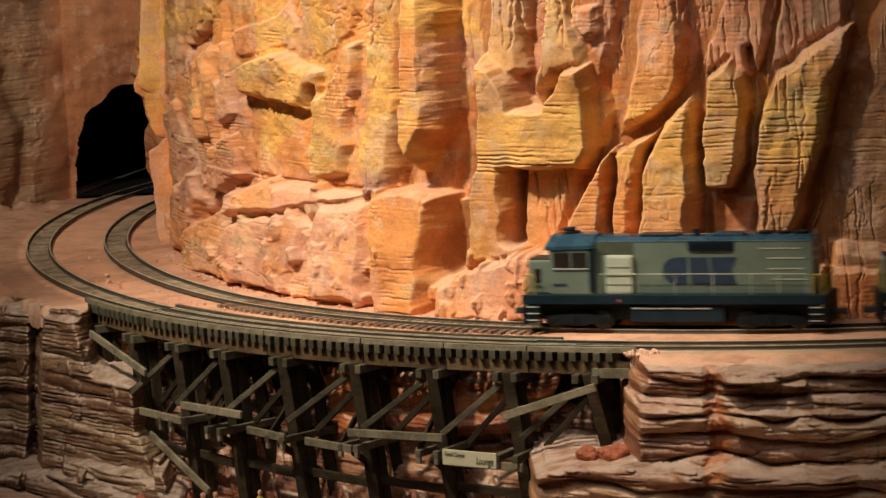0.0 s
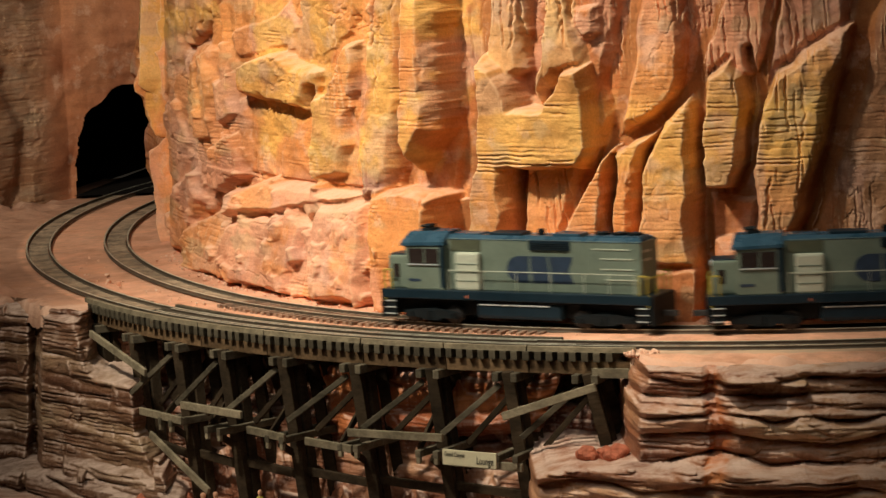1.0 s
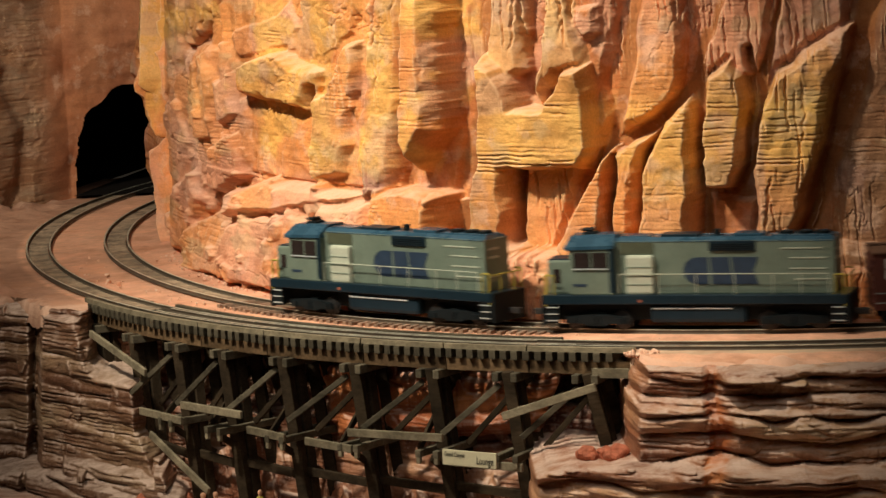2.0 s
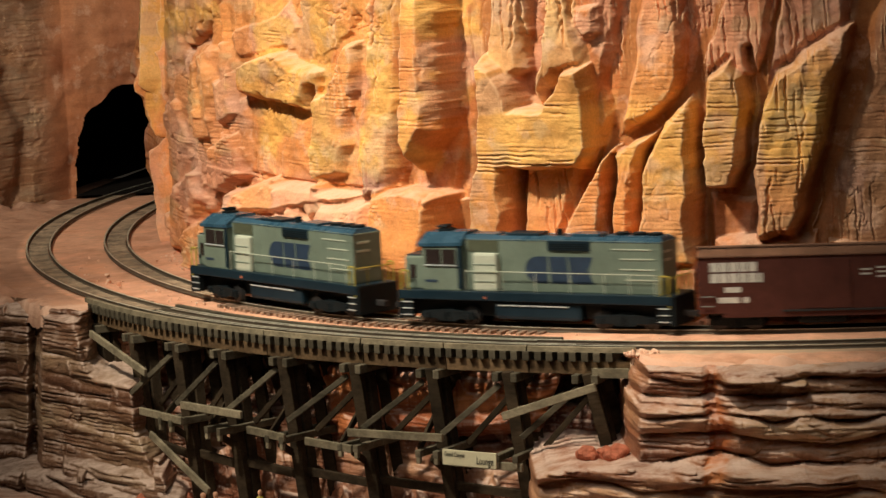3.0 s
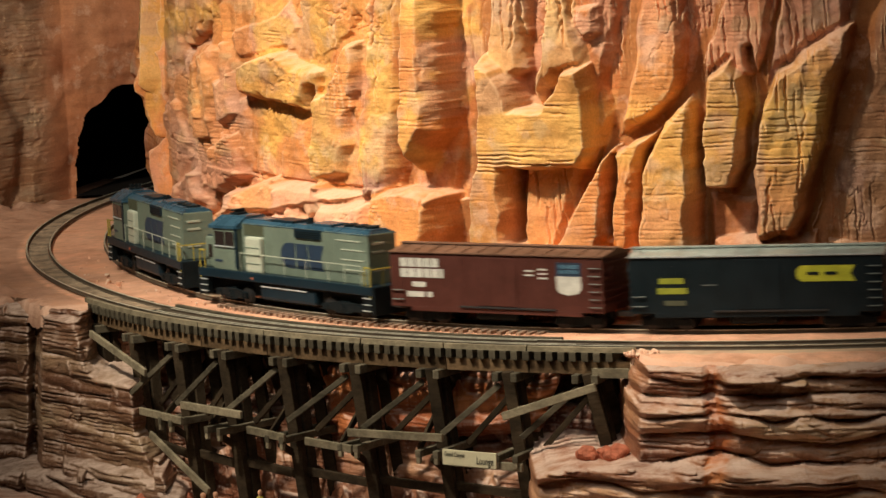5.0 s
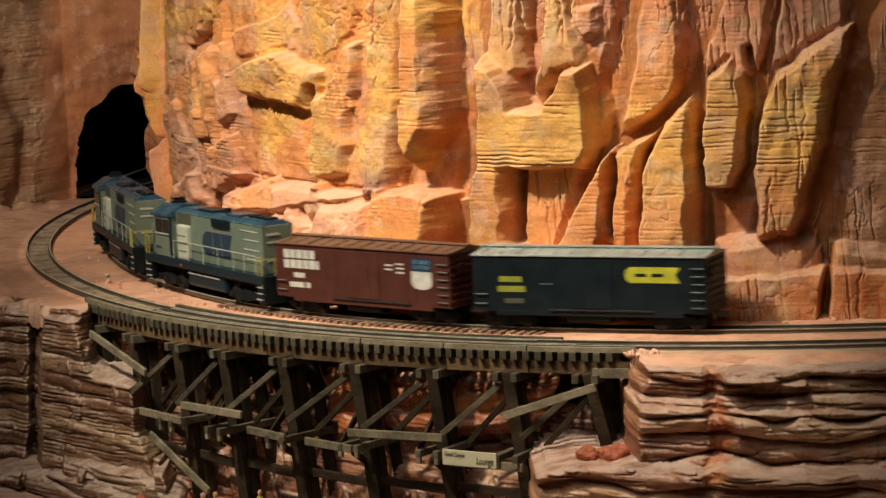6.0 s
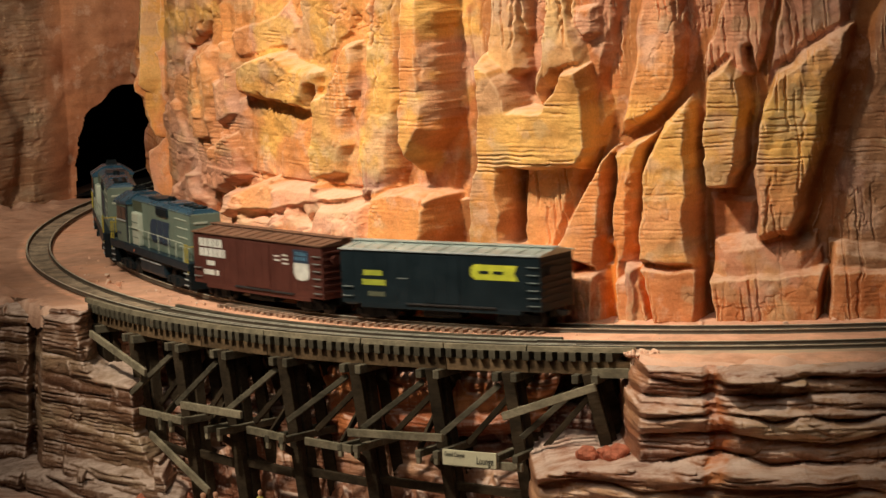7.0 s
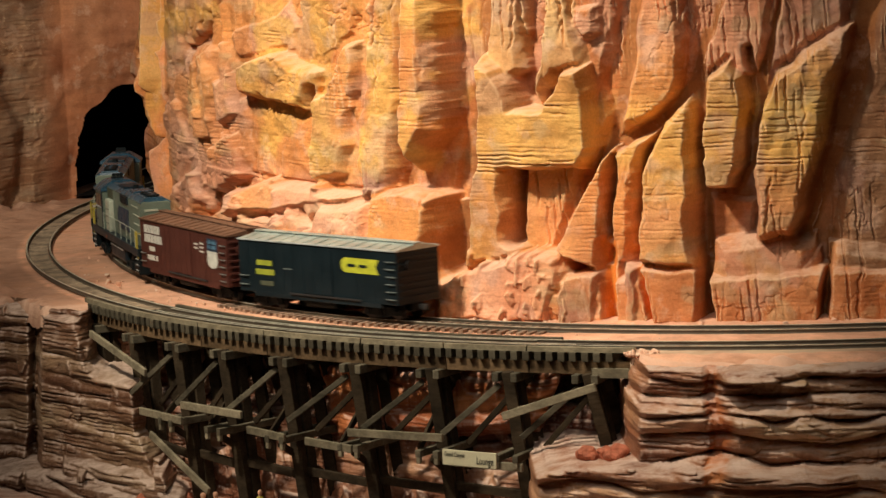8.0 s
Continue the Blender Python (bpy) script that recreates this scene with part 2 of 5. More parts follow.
class Form:
    """A rock face as a sheet over x and z (millimetres), bulging towards the visitor."""

    def __init__(self, x0, x1, z0, z1, step, pigment, rough):
        self.x, self.z = np.meshgrid(np.arange(x0, x1 + step, step), np.arange(z0, z1 + step, step))
        x, z = self.x, self.z
        self.out = rough * fbm(x / 30, z / 45, 5)
        self.colour = np.empty(x.shape + (3,))
        self.colour[:] = PIGMENT[pigment]
        self.strata = np.full(x.shape, 0.12)
        self.crack = np.full(x.shape, 0.1)
        self.spill = np.full(x.shape, 4.5)
        self.taken = np.zeros(x.shape, bool)
        self.facets = 1.0
        self.wx = x + 2.8 * fbm(x / 12 + 3, z / 12, 4)
        self.wz = z + 2.8 * fbm(x / 12, z / 12 + 50, 4)


def slab(form, pigment, depth, left, right, strata, crack, tilt_x, tilt_z, outline):
    """Raise a slab of rock with an outline (x, z), edges bevelled more on one side than the other."""
    pts = np.array(outline)
    lo, hi = pts.min(0) - 8, pts.max(0) + 8
    cols = np.where((form.x[0] > lo[0]) & (form.x[0] < hi[0]))[0]
    rows = np.where((form.z[:, 0] > lo[1]) & (form.z[:, 0] < hi[1]))[0]
    if len(cols) == 0 or len(rows) == 0:
        return
    w = np.s_[rows[0]:rows[-1] + 1, cols[0]:cols[-1] + 1]
    x, z = form.wx[w], form.wz[w]
    near = np.full(x.shape, 1e9)
    reach = np.full(x.shape, 1e9)
    inside = np.zeros(x.shape, bool)
    for (ax, az), (bx, bz) in zip(pts, np.roll(pts, -1, 0)):
        ex, ez = bx - ax, bz - az
        t = np.clip(((x - ax) * ex + (z - az) * ez) / (ex * ex + ez * ez + 1e-9), 0, 1)
        dx, dz = x - ax - t * ex, z - az - t * ez
        dist = np.hypot(dx, dz)
        to_right = np.clip(-dx / (dist + 1e-6), 0, 1)
        bevel = left + (right - left) * to_right
        near = np.minimum(near, dist / bevel)
        reach = np.minimum(reach, dist)
        inside ^= ((az > z) != (bz > z)) & (x < ex * (z - az) / (ez + 1e-9) + ax)
    mid = pts.mean(0)
    lift = depth + tilt_x * (x - mid[0]) + tilt_z * (z - mid[1])
    lift = lift + form.facets * 6.0 * facet(x * 0.95 + 0.2 * z + 7 * depth, z + 0.3 * x, 12, 40) + 1.6 * facet(x - 0.4 * z, z + 0.5 * x + 40, 7, 14)
    height = np.where(inside, lift * (0.55 + 0.45 * np.clip(near, 0, 1) ** 0.7), -1e9)
    win = height > form.out[w]
    form.out[w] = np.where(win, height, form.out[w])
    gap = np.where(inside, 0, reach)
    near_by = ~form.taken[w] & (gap < form.spill[w])
    form.spill[w] = np.where(near_by, gap, form.spill[w])
    form.taken[w] |= win
    if pigment:
        form.colour[w][win | near_by] = PIGMENT[pigment]
    form.strata[w] = np.where(win, strata, form.strata[w])
    form.crack[w] = np.where(win, crack, form.crack[w])


def chips(form, count, span_x, span_z, size, seed):
    """Broken angular flakes standing a little proud of what lies under them."""
    rng = random.Random(seed)
    for _ in range(count):
        x, z = rng.uniform(*span_x), rng.uniform(*span_z)
        j = int((x - form.x[0, 0]) / (form.x[0, 1] - form.x[0, 0]))
        i = int((z - form.z[0, 0]) / (form.z[1, 0] - form.z[0, 0]))
        if not (0 < i < form.x.shape[0] and 0 < j < form.x.shape[1]) or form.out[i, j] < 9:
            continue
        r = size * rng.uniform(0.6, 1.1)
        turn, n = rng.uniform(0, 6.28), rng.choice((4, 5, 6))
        outline = [(x + r * rng.uniform(0.45, 0.75) * math.cos(turn + 6.283 * k / n), z + r * rng.uniform(0.7, 1.3) * math.sin(turn + 6.283 * k / n)) for k in range(n)]
        slab(form, None, float(form.out[i, j]) + rng.uniform(0.8, 3.6), 1.5, 2.5, float(form.strata[i, j]), float(form.crack[i, j]),
             rng.uniform(-0.25, 0.25), rng.uniform(-0.15, 0.25), outline)


def groove(form, pigment, width, floor, path, wander=1.0):
    """Cut a rounded channel down to the floor (millimetres), or by -floor where that is negative, and tint it."""
    wx, wz = form.x + wander * (form.wx - form.x), form.z + wander * (form.wz - form.z)
    dist = np.full(wx.shape, 1e9)
    for (ax, az), (bx, bz) in zip(path, path[1:]):
        ex, ez = bx - ax, bz - az
        t = np.clip(((wx - ax) * ex + (wz - az) * ez) / (ex * ex + ez * ez + 1e-9), 0, 1)
        d = np.hypot(wx - ax - t * ex, wz - az - t * ez)
        dist = np.minimum(dist, d)
    half = 0.5 * width * (1 + 0.35 * fbm(form.x / 40 + floor, form.z / 25, 3))
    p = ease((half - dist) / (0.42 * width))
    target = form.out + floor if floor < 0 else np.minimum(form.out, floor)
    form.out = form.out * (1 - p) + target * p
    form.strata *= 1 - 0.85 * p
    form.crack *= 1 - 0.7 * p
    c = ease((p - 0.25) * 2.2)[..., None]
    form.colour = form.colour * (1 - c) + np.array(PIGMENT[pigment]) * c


def wash(form, pigment, mask):
    """Brush a thin coat of pigment over the face where the mask (0 to 1) lets it."""
    m = np.clip(mask, 0, 1)[..., None]
    form.colour = form.colour * (1 - m) + np.array(PIGMENT[pigment]) * m


def ledges(form, pitch, swell):
    """Thick rounded beds with undercut joints."""
    x, z = form.x, form.z
    level = (z + 15 * fbm(x / 60 + 5 * pitch, z / 40, 3) + 4 * fbm(x / 150, 0 * z + 2, 2)) / pitch
    f = level - np.floor(level)
    bed = LATTICE[np.floor(level).astype(int) % 256, 5]
    round_off = np.sqrt(np.clip(1 - (1.9 * f - 1.05) ** 2, 0, 1))
    form.out += form.strata * swell * (1.3 * (bed - 0.5) + 0.55 * facet(x + 0.9 * z, z - 0.1 * x, 17, 6))
    form.colour *= 1 + 0.7 * (LATTICE[np.floor(level).astype(int) % 256, 11] - 0.5)[..., None] * np.array([0.7, 1.0, 1.1])
    form.out += form.strata * swell * (round_off - 0.5) * (0.5 + 0.9 * bed + 0.7 * fbm(x / 45 + 20 * bed, z / 60, 3))


def sweep(a, reach, op):
    for axis in (0, 1):
        out = a.copy()
        for k in range(1, reach + 1):
            for shift in (-k, k):
                moved = np.roll(a, shift, axis)
                out = op(out, moved)
        a = out
    return a


def close_gaps(form, reach):
    """Fill clefts narrower than twice the reach (in grid steps) up to their lower side."""
    form.out = sweep(sweep(form.out, reach, np.maximum), reach, np.minimum)


def carve(form, deep, mottle=0.35):
    """Layer lines, upright cracks and broken edges, in millimetres."""
    form.out = soften(form.out, 2)
    x, z = form.x, form.z

    def cuts(along, across, pitch, thick, run, keep, salt):
        level = (across + 0.45 * pitch * fbm(along / 22 + salt, across / 30, 3) + 0.25 * pitch * fbm(along / 5, across / 6 + salt, 2)) / pitch
        row = np.floor(level)
        there = value_noise(along / run + 13.7 * row + salt, row * 0.77 + 0.5) + 0.5
        strength = ease((there - keep) * 5) * (0.5 + LATTICE[row.astype(int) % 256, 9])
        return strength * np.exp(-(((level - row - 0.5) * pitch) / thick) ** 2)

    flock = ease(3.5 * (fbm(x / 38 + 3, z / 22 + 8, 2) + 0.40))
    bedding = (cuts(x, z, 2.5, 0.42, 15, 0.42, 0.0) + 0.8 * cuts(x, z, 4.3, 0.5, 24, 0.5, 40.0)) * flock
    gather = ease(4 * (fbm(x / 24 + 55, z / 50 + 8, 2) + 0.2))
    seams = (cuts(z, x + 0.06 * z, 4.6, 0.5, 21, 0.5, 90.0) + 0.8 * cuts(z, x - 0.1 * z, 7.5, 0.6, 30, 0.5, 130.0)) * gather
    form.out -= deep * form.strata * (1.05 * bedding - 0.9 * fbm(x / 60 + 9, z / 8, 2))
    form.out -= deep * form.crack * 3.0 * seams
    form.out += 0.45 * fbm(x / 4, z / 4, 3) + 0.7 * facet(x + 0.3 * z, z - 0.2 * x, 5.5, 9)
    stain = fbm(x / 24 + 11, z / 38 + 5, 4)[..., None]
    form.colour *= 1 + mottle * stain * np.array([0.6, 1.0, 1.1])


def craze(form, mask, deep, grain, salt):
    """Thin crooked cracks and small broken facets."""
    x, z = form.wx, form.wz
    vein = fbm(x / grain + salt, z / (1.5 * grain) + salt, 4)
    limb = fbm(x / (0.7 * grain) + 3 * salt, z / (1.8 * grain) + 9, 3)
    there = ease(4 * (fbm(x / 30 + salt, z / 30 + 21, 2) + 0.08))
    form.out -= mask * deep * there * (np.exp(-(vein / 0.022) ** 2) + 0.8 * np.exp(-(limb / 0.03) ** 2))
    form.out += mask * (0.8 * facet(x + 0.5 * z, z - 0.3 * x, 6, 8) + 0.5 * facet(x - 0.3 * z + 9, z, 3.2, 6) + 0.5 * fbm(x / 2.6, z / 3.4, 3))


def soften(a, rounds):
    for _ in range(rounds):
        p = np.pad(a, 1, mode="edge")
        a = (4 * a + p[:-2, 1:-1] + p[2:, 1:-1] + p[1:-1, :-2] + p[1:-1, 2:]) / 8
    return a


def rock_sheet(name, form, base, keep, material, label):
    """base(x, z): the depth in metres of the face behind the bulges."""
    x, z = form.x / 1000, form.z / 1000
    out = form.out / 1000
    y, nx, ny, sink = base(x, z)
    x, y = x + nx * (out - sink), y + ny * (out - sink)
    rows, cols = x.shape
    verts = np.stack([x, y, z + RT], -1).reshape(-1, 3)
    i = np.arange(rows * cols).reshape(rows, cols)
    quads = np.stack([i[:-1, :-1], i[:-1, 1:], i[1:, 1:], i[1:, :-1]], -1)[keep(form.x, form.z)[:-1, :-1]]
    mesh = bpy.data.meshes.new(name)
    mesh.vertices.add(len(verts))
    mesh.vertices.foreach_set("co", verts.ravel())
    mesh.loops.add(quads.size)
    mesh.loops.foreach_set("vertex_index", quads.ravel())
    mesh.polygons.add(len(quads))
    mesh.polygons.foreach_set("loop_start", np.arange(len(quads)) * 4)
    mesh.polygons.foreach_set("loop_total", np.full(len(quads), 4))
    mesh.polygons.foreach_set("use_smooth", np.ones(len(quads), bool))
    mesh.update(calc_edges=True)
    layer = mesh.color_attributes.new("pigment", "FLOAT_COLOR", "POINT")
    c = np.ones((len(verts), 4))
    c[:, :3] = np.clip(soften_colour(form.colour), 0, 1).reshape(-1, 3)
    layer.data.foreach_set("color", c.ravel())
    mesh.materials.append(material)
    return tagged(new(name, mesh), label, "rock wall", kind="structure")


def soften_colour(c):
    return np.stack([soften(c[..., k], 3) for k in range(3)], -1)


def anywhere(x, z):
    return np.ones(x.shape, bool)


FOOT = sorted(line(-0.86 + 0.002 * i, -0.037)[:2] for i in range(680))
FOOT_X, FOOT_Y = [p[0] for p in FOOT], [p[1] for p in FOOT]


FOOT_SLOPE = np.gradient(np.array(FOOT_Y), np.array(FOOT_X) + np.arange(len(FOOT_X)) * 1e-7)


def cliff_base(x, z):
    """The line of the foot, leaning back; bulges stand out square to it."""
    slope = np.clip(np.interp(x, FOOT_X, FOOT_SLOPE), -2.5, 0.3)
    long = np.sqrt(1 + slope * slope)
    rim = np.interp(z * 1000, RIM_Z, RIM_X) / 1000 + 0.004 * fbm(z * 90, z * 31 + 3, 4)
    y = np.interp(x, FOOT_X, FOOT_Y) + 0.12 * np.maximum(z, 0) + 6.0 * np.maximum(rim - x, 0)
    return y, slope / long, -1 / long, 0.030


def straight(depth):
    return lambda x, z: (depth(x, z), 0.0, -1.0, 0.0)


# The free left-hand rim of the cliff, beside the tunnel (z, x).
RIM_Z = [-8, 9, 30, 59, 69, 86, 113, 150, 175, 258]
RIM_X = [-217, -222, -226, -227, -223, -228, -236, -229, -229, -225]

cliff_form = Form(-275, 330, -6, 236, 0.5, "back", 5)
cliff_form.facets = 0.45
slab(cliff_form, 'orange', 15, 4, 4, 0.4, 0.4, 0, 0, [(-157.7, 204.0), (-29.0, 206.1), (-35.8, 70.4), (-166.8, 48.8)])
slab(cliff_form, 'rust', 7, 4, 5, 0.2, 0.4, 0, 0, [(15.8, 205.2), (151.4, 201.7), (141.2, 26.8), (6.8, 23.7)])
slab(cliff_form, 'umber', 5, 4, 5, 0.2, 0.3, 0, 0, [(149.3, 201.7), (260.7, 197.6), (245.2, 24.9), (140.8, 26.6)])
slab(cliff_form, 'rust', 34, 4, 4, 0.5, 0.4, 0, 0, [(-7.1, 18.0), (69.1, 22.1), (150.9, 24.6), (219.0, 28.5), (313.3, 28.1), (311.7, -9.4), (-8.4, -9.0)])
slab(cliff_form, 'orange', 12, 3, 5, 0.3, 1.0, 0, 0, [(-232.4, 199.8), (-182.8, 201.9), (-186.3, 149.7), (-200.1, 96.6), (-215.6, 72.5), (-228.2, 70.2), (-240.8, 113.1), (-234.8, 150.2)])
slab(cliff_form, 'ochre', 16, 3, 4, 0.2, 0.8, 0, 0, [(-181.6, 202.2), (-155.5, 204.1), (-165.7, 157.2), (-182.5, 147.5)])
slab(cliff_form, 'pink', 12, 3, 4, 0.2, 0.6, 0, 0, [(-160.3, 203.7), (-134.7, 204.9), (-139.6, 164.3), (-156.4, 151.3)])
slab(cliff_form, 'pink', 22, 5, 7, 0.6, 0.5, 0, 0, [(-209.4, 97.6), (-182.7, 139.1), (-165.7, 150.6), (-143.5, 153.9), (-134.7, 138.4), (-145.3, 107.1), (-139.4, 70.5), (-160.4, 47.9), (-197.7, -19.4), (-215.1, -17.2), (-223.9, 5.0), (-225.2, 63.1), (-210.5, 74.9)])
slab(cliff_form, 'sand', 22, 2, 3, 0.1, 1.0, 0, 0, [(-222.8, 199.8), (-214.4, 199.4), (-214.3, 116.5), (-224.8, 106.6)])
slab(cliff_form, 'amber', 24, 2, 3, 0.1, 1.0, 0, 0, [(-207.2, 199.2), (-192.2, 201.2), (-194.6, 111.9), (-208.7, 99.8)])
slab(cliff_form, 'sand', 22, 2, 3, 0.1, 1.0, 0, 0, [(-187.5, 201.8), (-175.9, 203.0), (-185.2, 118.7), (-192.9, 112.4)])
slab(cliff_form, 'pink', 28, 3, 4, 0.3, 0.4, 0, 0, [(-205.2, 94.9), (-184.5, 107.3), (-177.6, 81.6), (-185.3, 46.7), (-203.3, 49.2)])
slab(cliff_form, 'sand', 28, 2, 3, 0.3, 0.8, 0, 0, [(-174.1, 136.4), (-159.2, 148.7), (-152.7, 125.2), (-159.6, 85.9), (-175.2, 86.2)])
slab(cliff_form, 'salmon', 21, 3, 3, 0.2, 0.3, 0, 0, [(-225.0, 65.5), (-211.4, 70.7), (-210.5, 37.5), (-218.6, 8.0), (-224.2, 29.8)])
slab(cliff_form, 'salmon', 31, 4, 5, 0.3, 0.3, 0, 0, [(-199.3, 39.9), (-173.6, 67.3), (-164.1, 46.7), (-179.7, 4.1), (-201.0, -8.2)])
slab(cliff_form, 'rose', 29, 3, 4, 0.6, 0.3, 0, 0, [(-162.3, 80.8), (-141.1, 96.1), (-133.3, 72.0), (-152.4, 52.5), (-164.5, 53.4)])
slab(cliff_form, 'pink', 29, 2, 4, 0.3, 0.7, 0, 0, [(-154.7, 124.2), (-138.7, 137.6), (-137.7, 108.6), (-151.7, 96.6)])
slab(cliff_form, 'pink', 36, 4, 5, 0.4, 0.3, 0, -0.2, [(-182.5, 20.6), (-156.4, 40.6), (-148.5, 4.0), (-173.7, -5.7)])
slab(cliff_form, 'rose', 18, 3, 4, 0.5, 0.3, 0, 0, [(-142.7, 163.6), (-111.4, 176.7), (-96.5, 188.2), (-90.9, 166.8), (-99.5, 154.8), (-121.2, 148.3), (-138.5, 143.7), (-145.0, 153.6)])
slab(cliff_form, 'orange', 34, 3, 7, 0.4, 0.1, 0, 0.1, [(-136.3, 140.3), (-121.6, 146.2), (-101.1, 152.0), (-89.8, 143.3), (-77.7, 140.4), (-82.5, 122.4), (-88.2, 115.6), (-114.7, 121.9), (-131.4, 120.1)])
slab(cliff_form, 'amber', 20, 3, 4, 0.15, 0.2, 0, 0.25, [(-90.2, 206.3), (-47.9, 206.4), (-53.8, 163.7), (-71.7, 152.6), (-92.5, 139.5), (-102.0, 141.1), (-94.7, 159.5), (-90.9, 170.5)])
slab(cliff_form, 'orange', 14, 3, 3, 1.0, 0.2, 0, 0, [(-136.8, 115.3), (-98.0, 115.7), (-101.2, 71.3), (-111.9, 69.2), (-139.4, 67.8)])
slab(cliff_form, 'pink', 20, 3, 4, 1.0, 0.3, 0, 0, [(-166.6, 116.8), (-131.3, 120.8), (-130.8, 68.2), (-162.1, 48.5)])
slab(cliff_form, 'ochre', 28, 3, 3, 0.9, 0.7, 0.1, 0, [(-85.3, 122.5), (-74.6, 128.8), (-61.9, 156.9), (-50.6, 161.4), (-53.9, 140.3), (-65.9, 77.8), (-85.3, 70.4), (-91.1, 77.7)])
slab(cliff_form, 'orange', 22, 3, 5, 0.5, 0.5, 0, 0, [(-48.9, 162.5), (-37.9, 206.5), (-22.7, 206.4), (-28.2, 123.3), (-35.4, 81.4), (-54.0, 69.8), (-59.8, 79.9), (-52.6, 133.0)])
slab(cliff_form, 'plum', 27, 4, 5, 0.7, 0.2, 0, -0.1, [(-56.3, 89.3), (-47.4, 120.2), (-31.0, 115.3), (-36.6, 74.1), (-51.7, 55.6), (-54.7, 70.1)])
slab(cliff_form, 'orange', 37, 3, 6, 0.9, 0.1, 0.05, 0, [(-14.9, 206.9), (0.3, 206.7), (-0.2, 152.3), (-2.4, 107.9), (-16.5, 80.1), (-22.9, 100.4), (-19.6, 152.1)])
# Right flank of the orange column, its shade put into the rust pigment
slab(cliff_form, 'rust', 10, 4, 9, 0.15, 0.1, -0.3, 0, [(-16.4, 153.2), (1.3, 145.2), (-1.7, 99.1), (-7.8, 64.5), (-31.5, 65.4), (-17.4, 103.5)])
slab(cliff_form, 'rust', 6, 3, 9, 0.1, 0.1, -0.2, 0, [(-16.6, 205.6), (2.8, 205.3), (-0.5, 147.0), (-18.6, 152.0)])
slab(cliff_form, 'orange', 38, 4, 4, 1.0, 0, 0, -0.1, [(-44.9, 66.1), (-24.4, 72.9), (-3.8, 67.0), (-5.0, 28.7), (-11.5, -5.3), (-43.2, -8.3), (-46.2, 40.2)])
# Right flank of the block above, likewise shaded by pigment
slab(cliff_form, 'rust', 10, 3, 8, 0.1, 0, -0.2, 0, [(-19.6, 59.8), (1.5, 62.8), (0.5, 27.8), (-22.9, 23.6)])
slab(cliff_form, 'pink', 30, 6, 6, 0.7, 0.2, 0, -0.35, [(-154.0, 49.9), (-129.1, 64.6), (-92.3, 73.4), (-54.8, 69.6), (-49.7, 46.2), (-46.8, -5.3), (-88.6, -5.0), (-120.4, -3.7), (-155.0, -5.1), (-191.3, -14.6), (-166.1, 26.8)])
slab(cliff_form, 'salmon', 35, 4, 5, 0.5, 0.1, 0, -0.5, [(-144.9, 58.3), (-116.8, 69.2), (-87.3, 67.1), (-52.1, 64.6), (-88.1, 52.0), (-122.2, 44.8), (-143.9, 37.5)])
slab(cliff_form, 'salmon', 40, 5, 5, 0.8, 0.1, 0, -0.2, [(-144.3, 36.2), (-120.4, 46.2), (-90.5, 51.8), (-83.3, 43.7), (-93.2, -0.5), (-133.5, -3.5), (-148.2, 5.9)])
slab(cliff_form, 'salmon', 42, 5, 5, 0.4, 0.2, 0, -0.2, [(-77.5, 58.7), (-44.6, 61.6), (-44.1, -0.9), (-80.5, -1.3), (-84.4, 33.1)])
slab(cliff_form, 'amber', 33, 3, 4, 1.0, 0.15, 0, 0.05, [(23.1, 154.8), (31.9, 148.1), (42.5, 135.3), (46.8, 121.2), (60.2, 121.3), (74.6, 144.5), (88.6, 147.0), (89.1, 121.8), (89.6, 98.0), (81.7, 84.7), (38.3, 84.2), (35.4, 43.1), (45.6, 38.0), (30.7, 30.1), (11.1, 25.8), (12.6, 57.1), (18.0, 97.9), (23.4, 125.1)])
slab(cliff_form, 'ochre', 14, 2, 3, 0.1, 0.9, 0, 0, [(29.3, 84.8), (77.4, 85.5), (57.8, 34.9), (26.4, 33.8)])
slab(cliff_form, 'sand', 22, 3, 6, 0.2, 0.8, 0, 0, [(28.8, 205.6), (52.8, 205.1), (47.9, 144.7), (38.2, 137.3), (22.8, 154.8)])
slab(cliff_form, 'sand', 26, 3, 6, 0.2, 0.9, 0, 0, [(62.4, 205.0), (77.9, 204.6), (85.0, 164.6), (88.2, 147.3), (72.3, 143.4), (55.1, 122.1), (55.5, 144.9)])
slab(cliff_form, 'rust', 16, 3, 4, 0.4, 0.2, 0, 0, [(73.9, 204.3), (108.6, 203.4), (99.6, 157.1), (93.0, 133.9), (98.9, 115.6), (87.2, 96.7), (83.0, 117.4), (84.5, 147.4)])
slab(cliff_form, 'rust', 24, 4, 5, 0.9, 0.2, 0, 0, [(80.2, 181.2), (95.6, 182.2), (96.1, 163.6), (85.8, 158.5), (80.2, 167.9)])
slab(cliff_form, 'orange', 33, 3, 4, 1.0, 0, 0, -0.05, [(92.8, 96.0), (100.2, 100.3), (96.0, 52.3), (90.7, 24.1), (64.5, 36.9), (70.2, 52.0), (81.3, 75.4)])
slab(cliff_form, 'orange', 26, 3, 5, 0.8, 0.2, 0, 0, [(99.4, 95.4), (123.9, 109.1), (120.0, 97.3), (113.5, 84.8), (107.6, 31.3), (94.7, 24.5), (94.6, 51.7), (99.9, 78.2)])
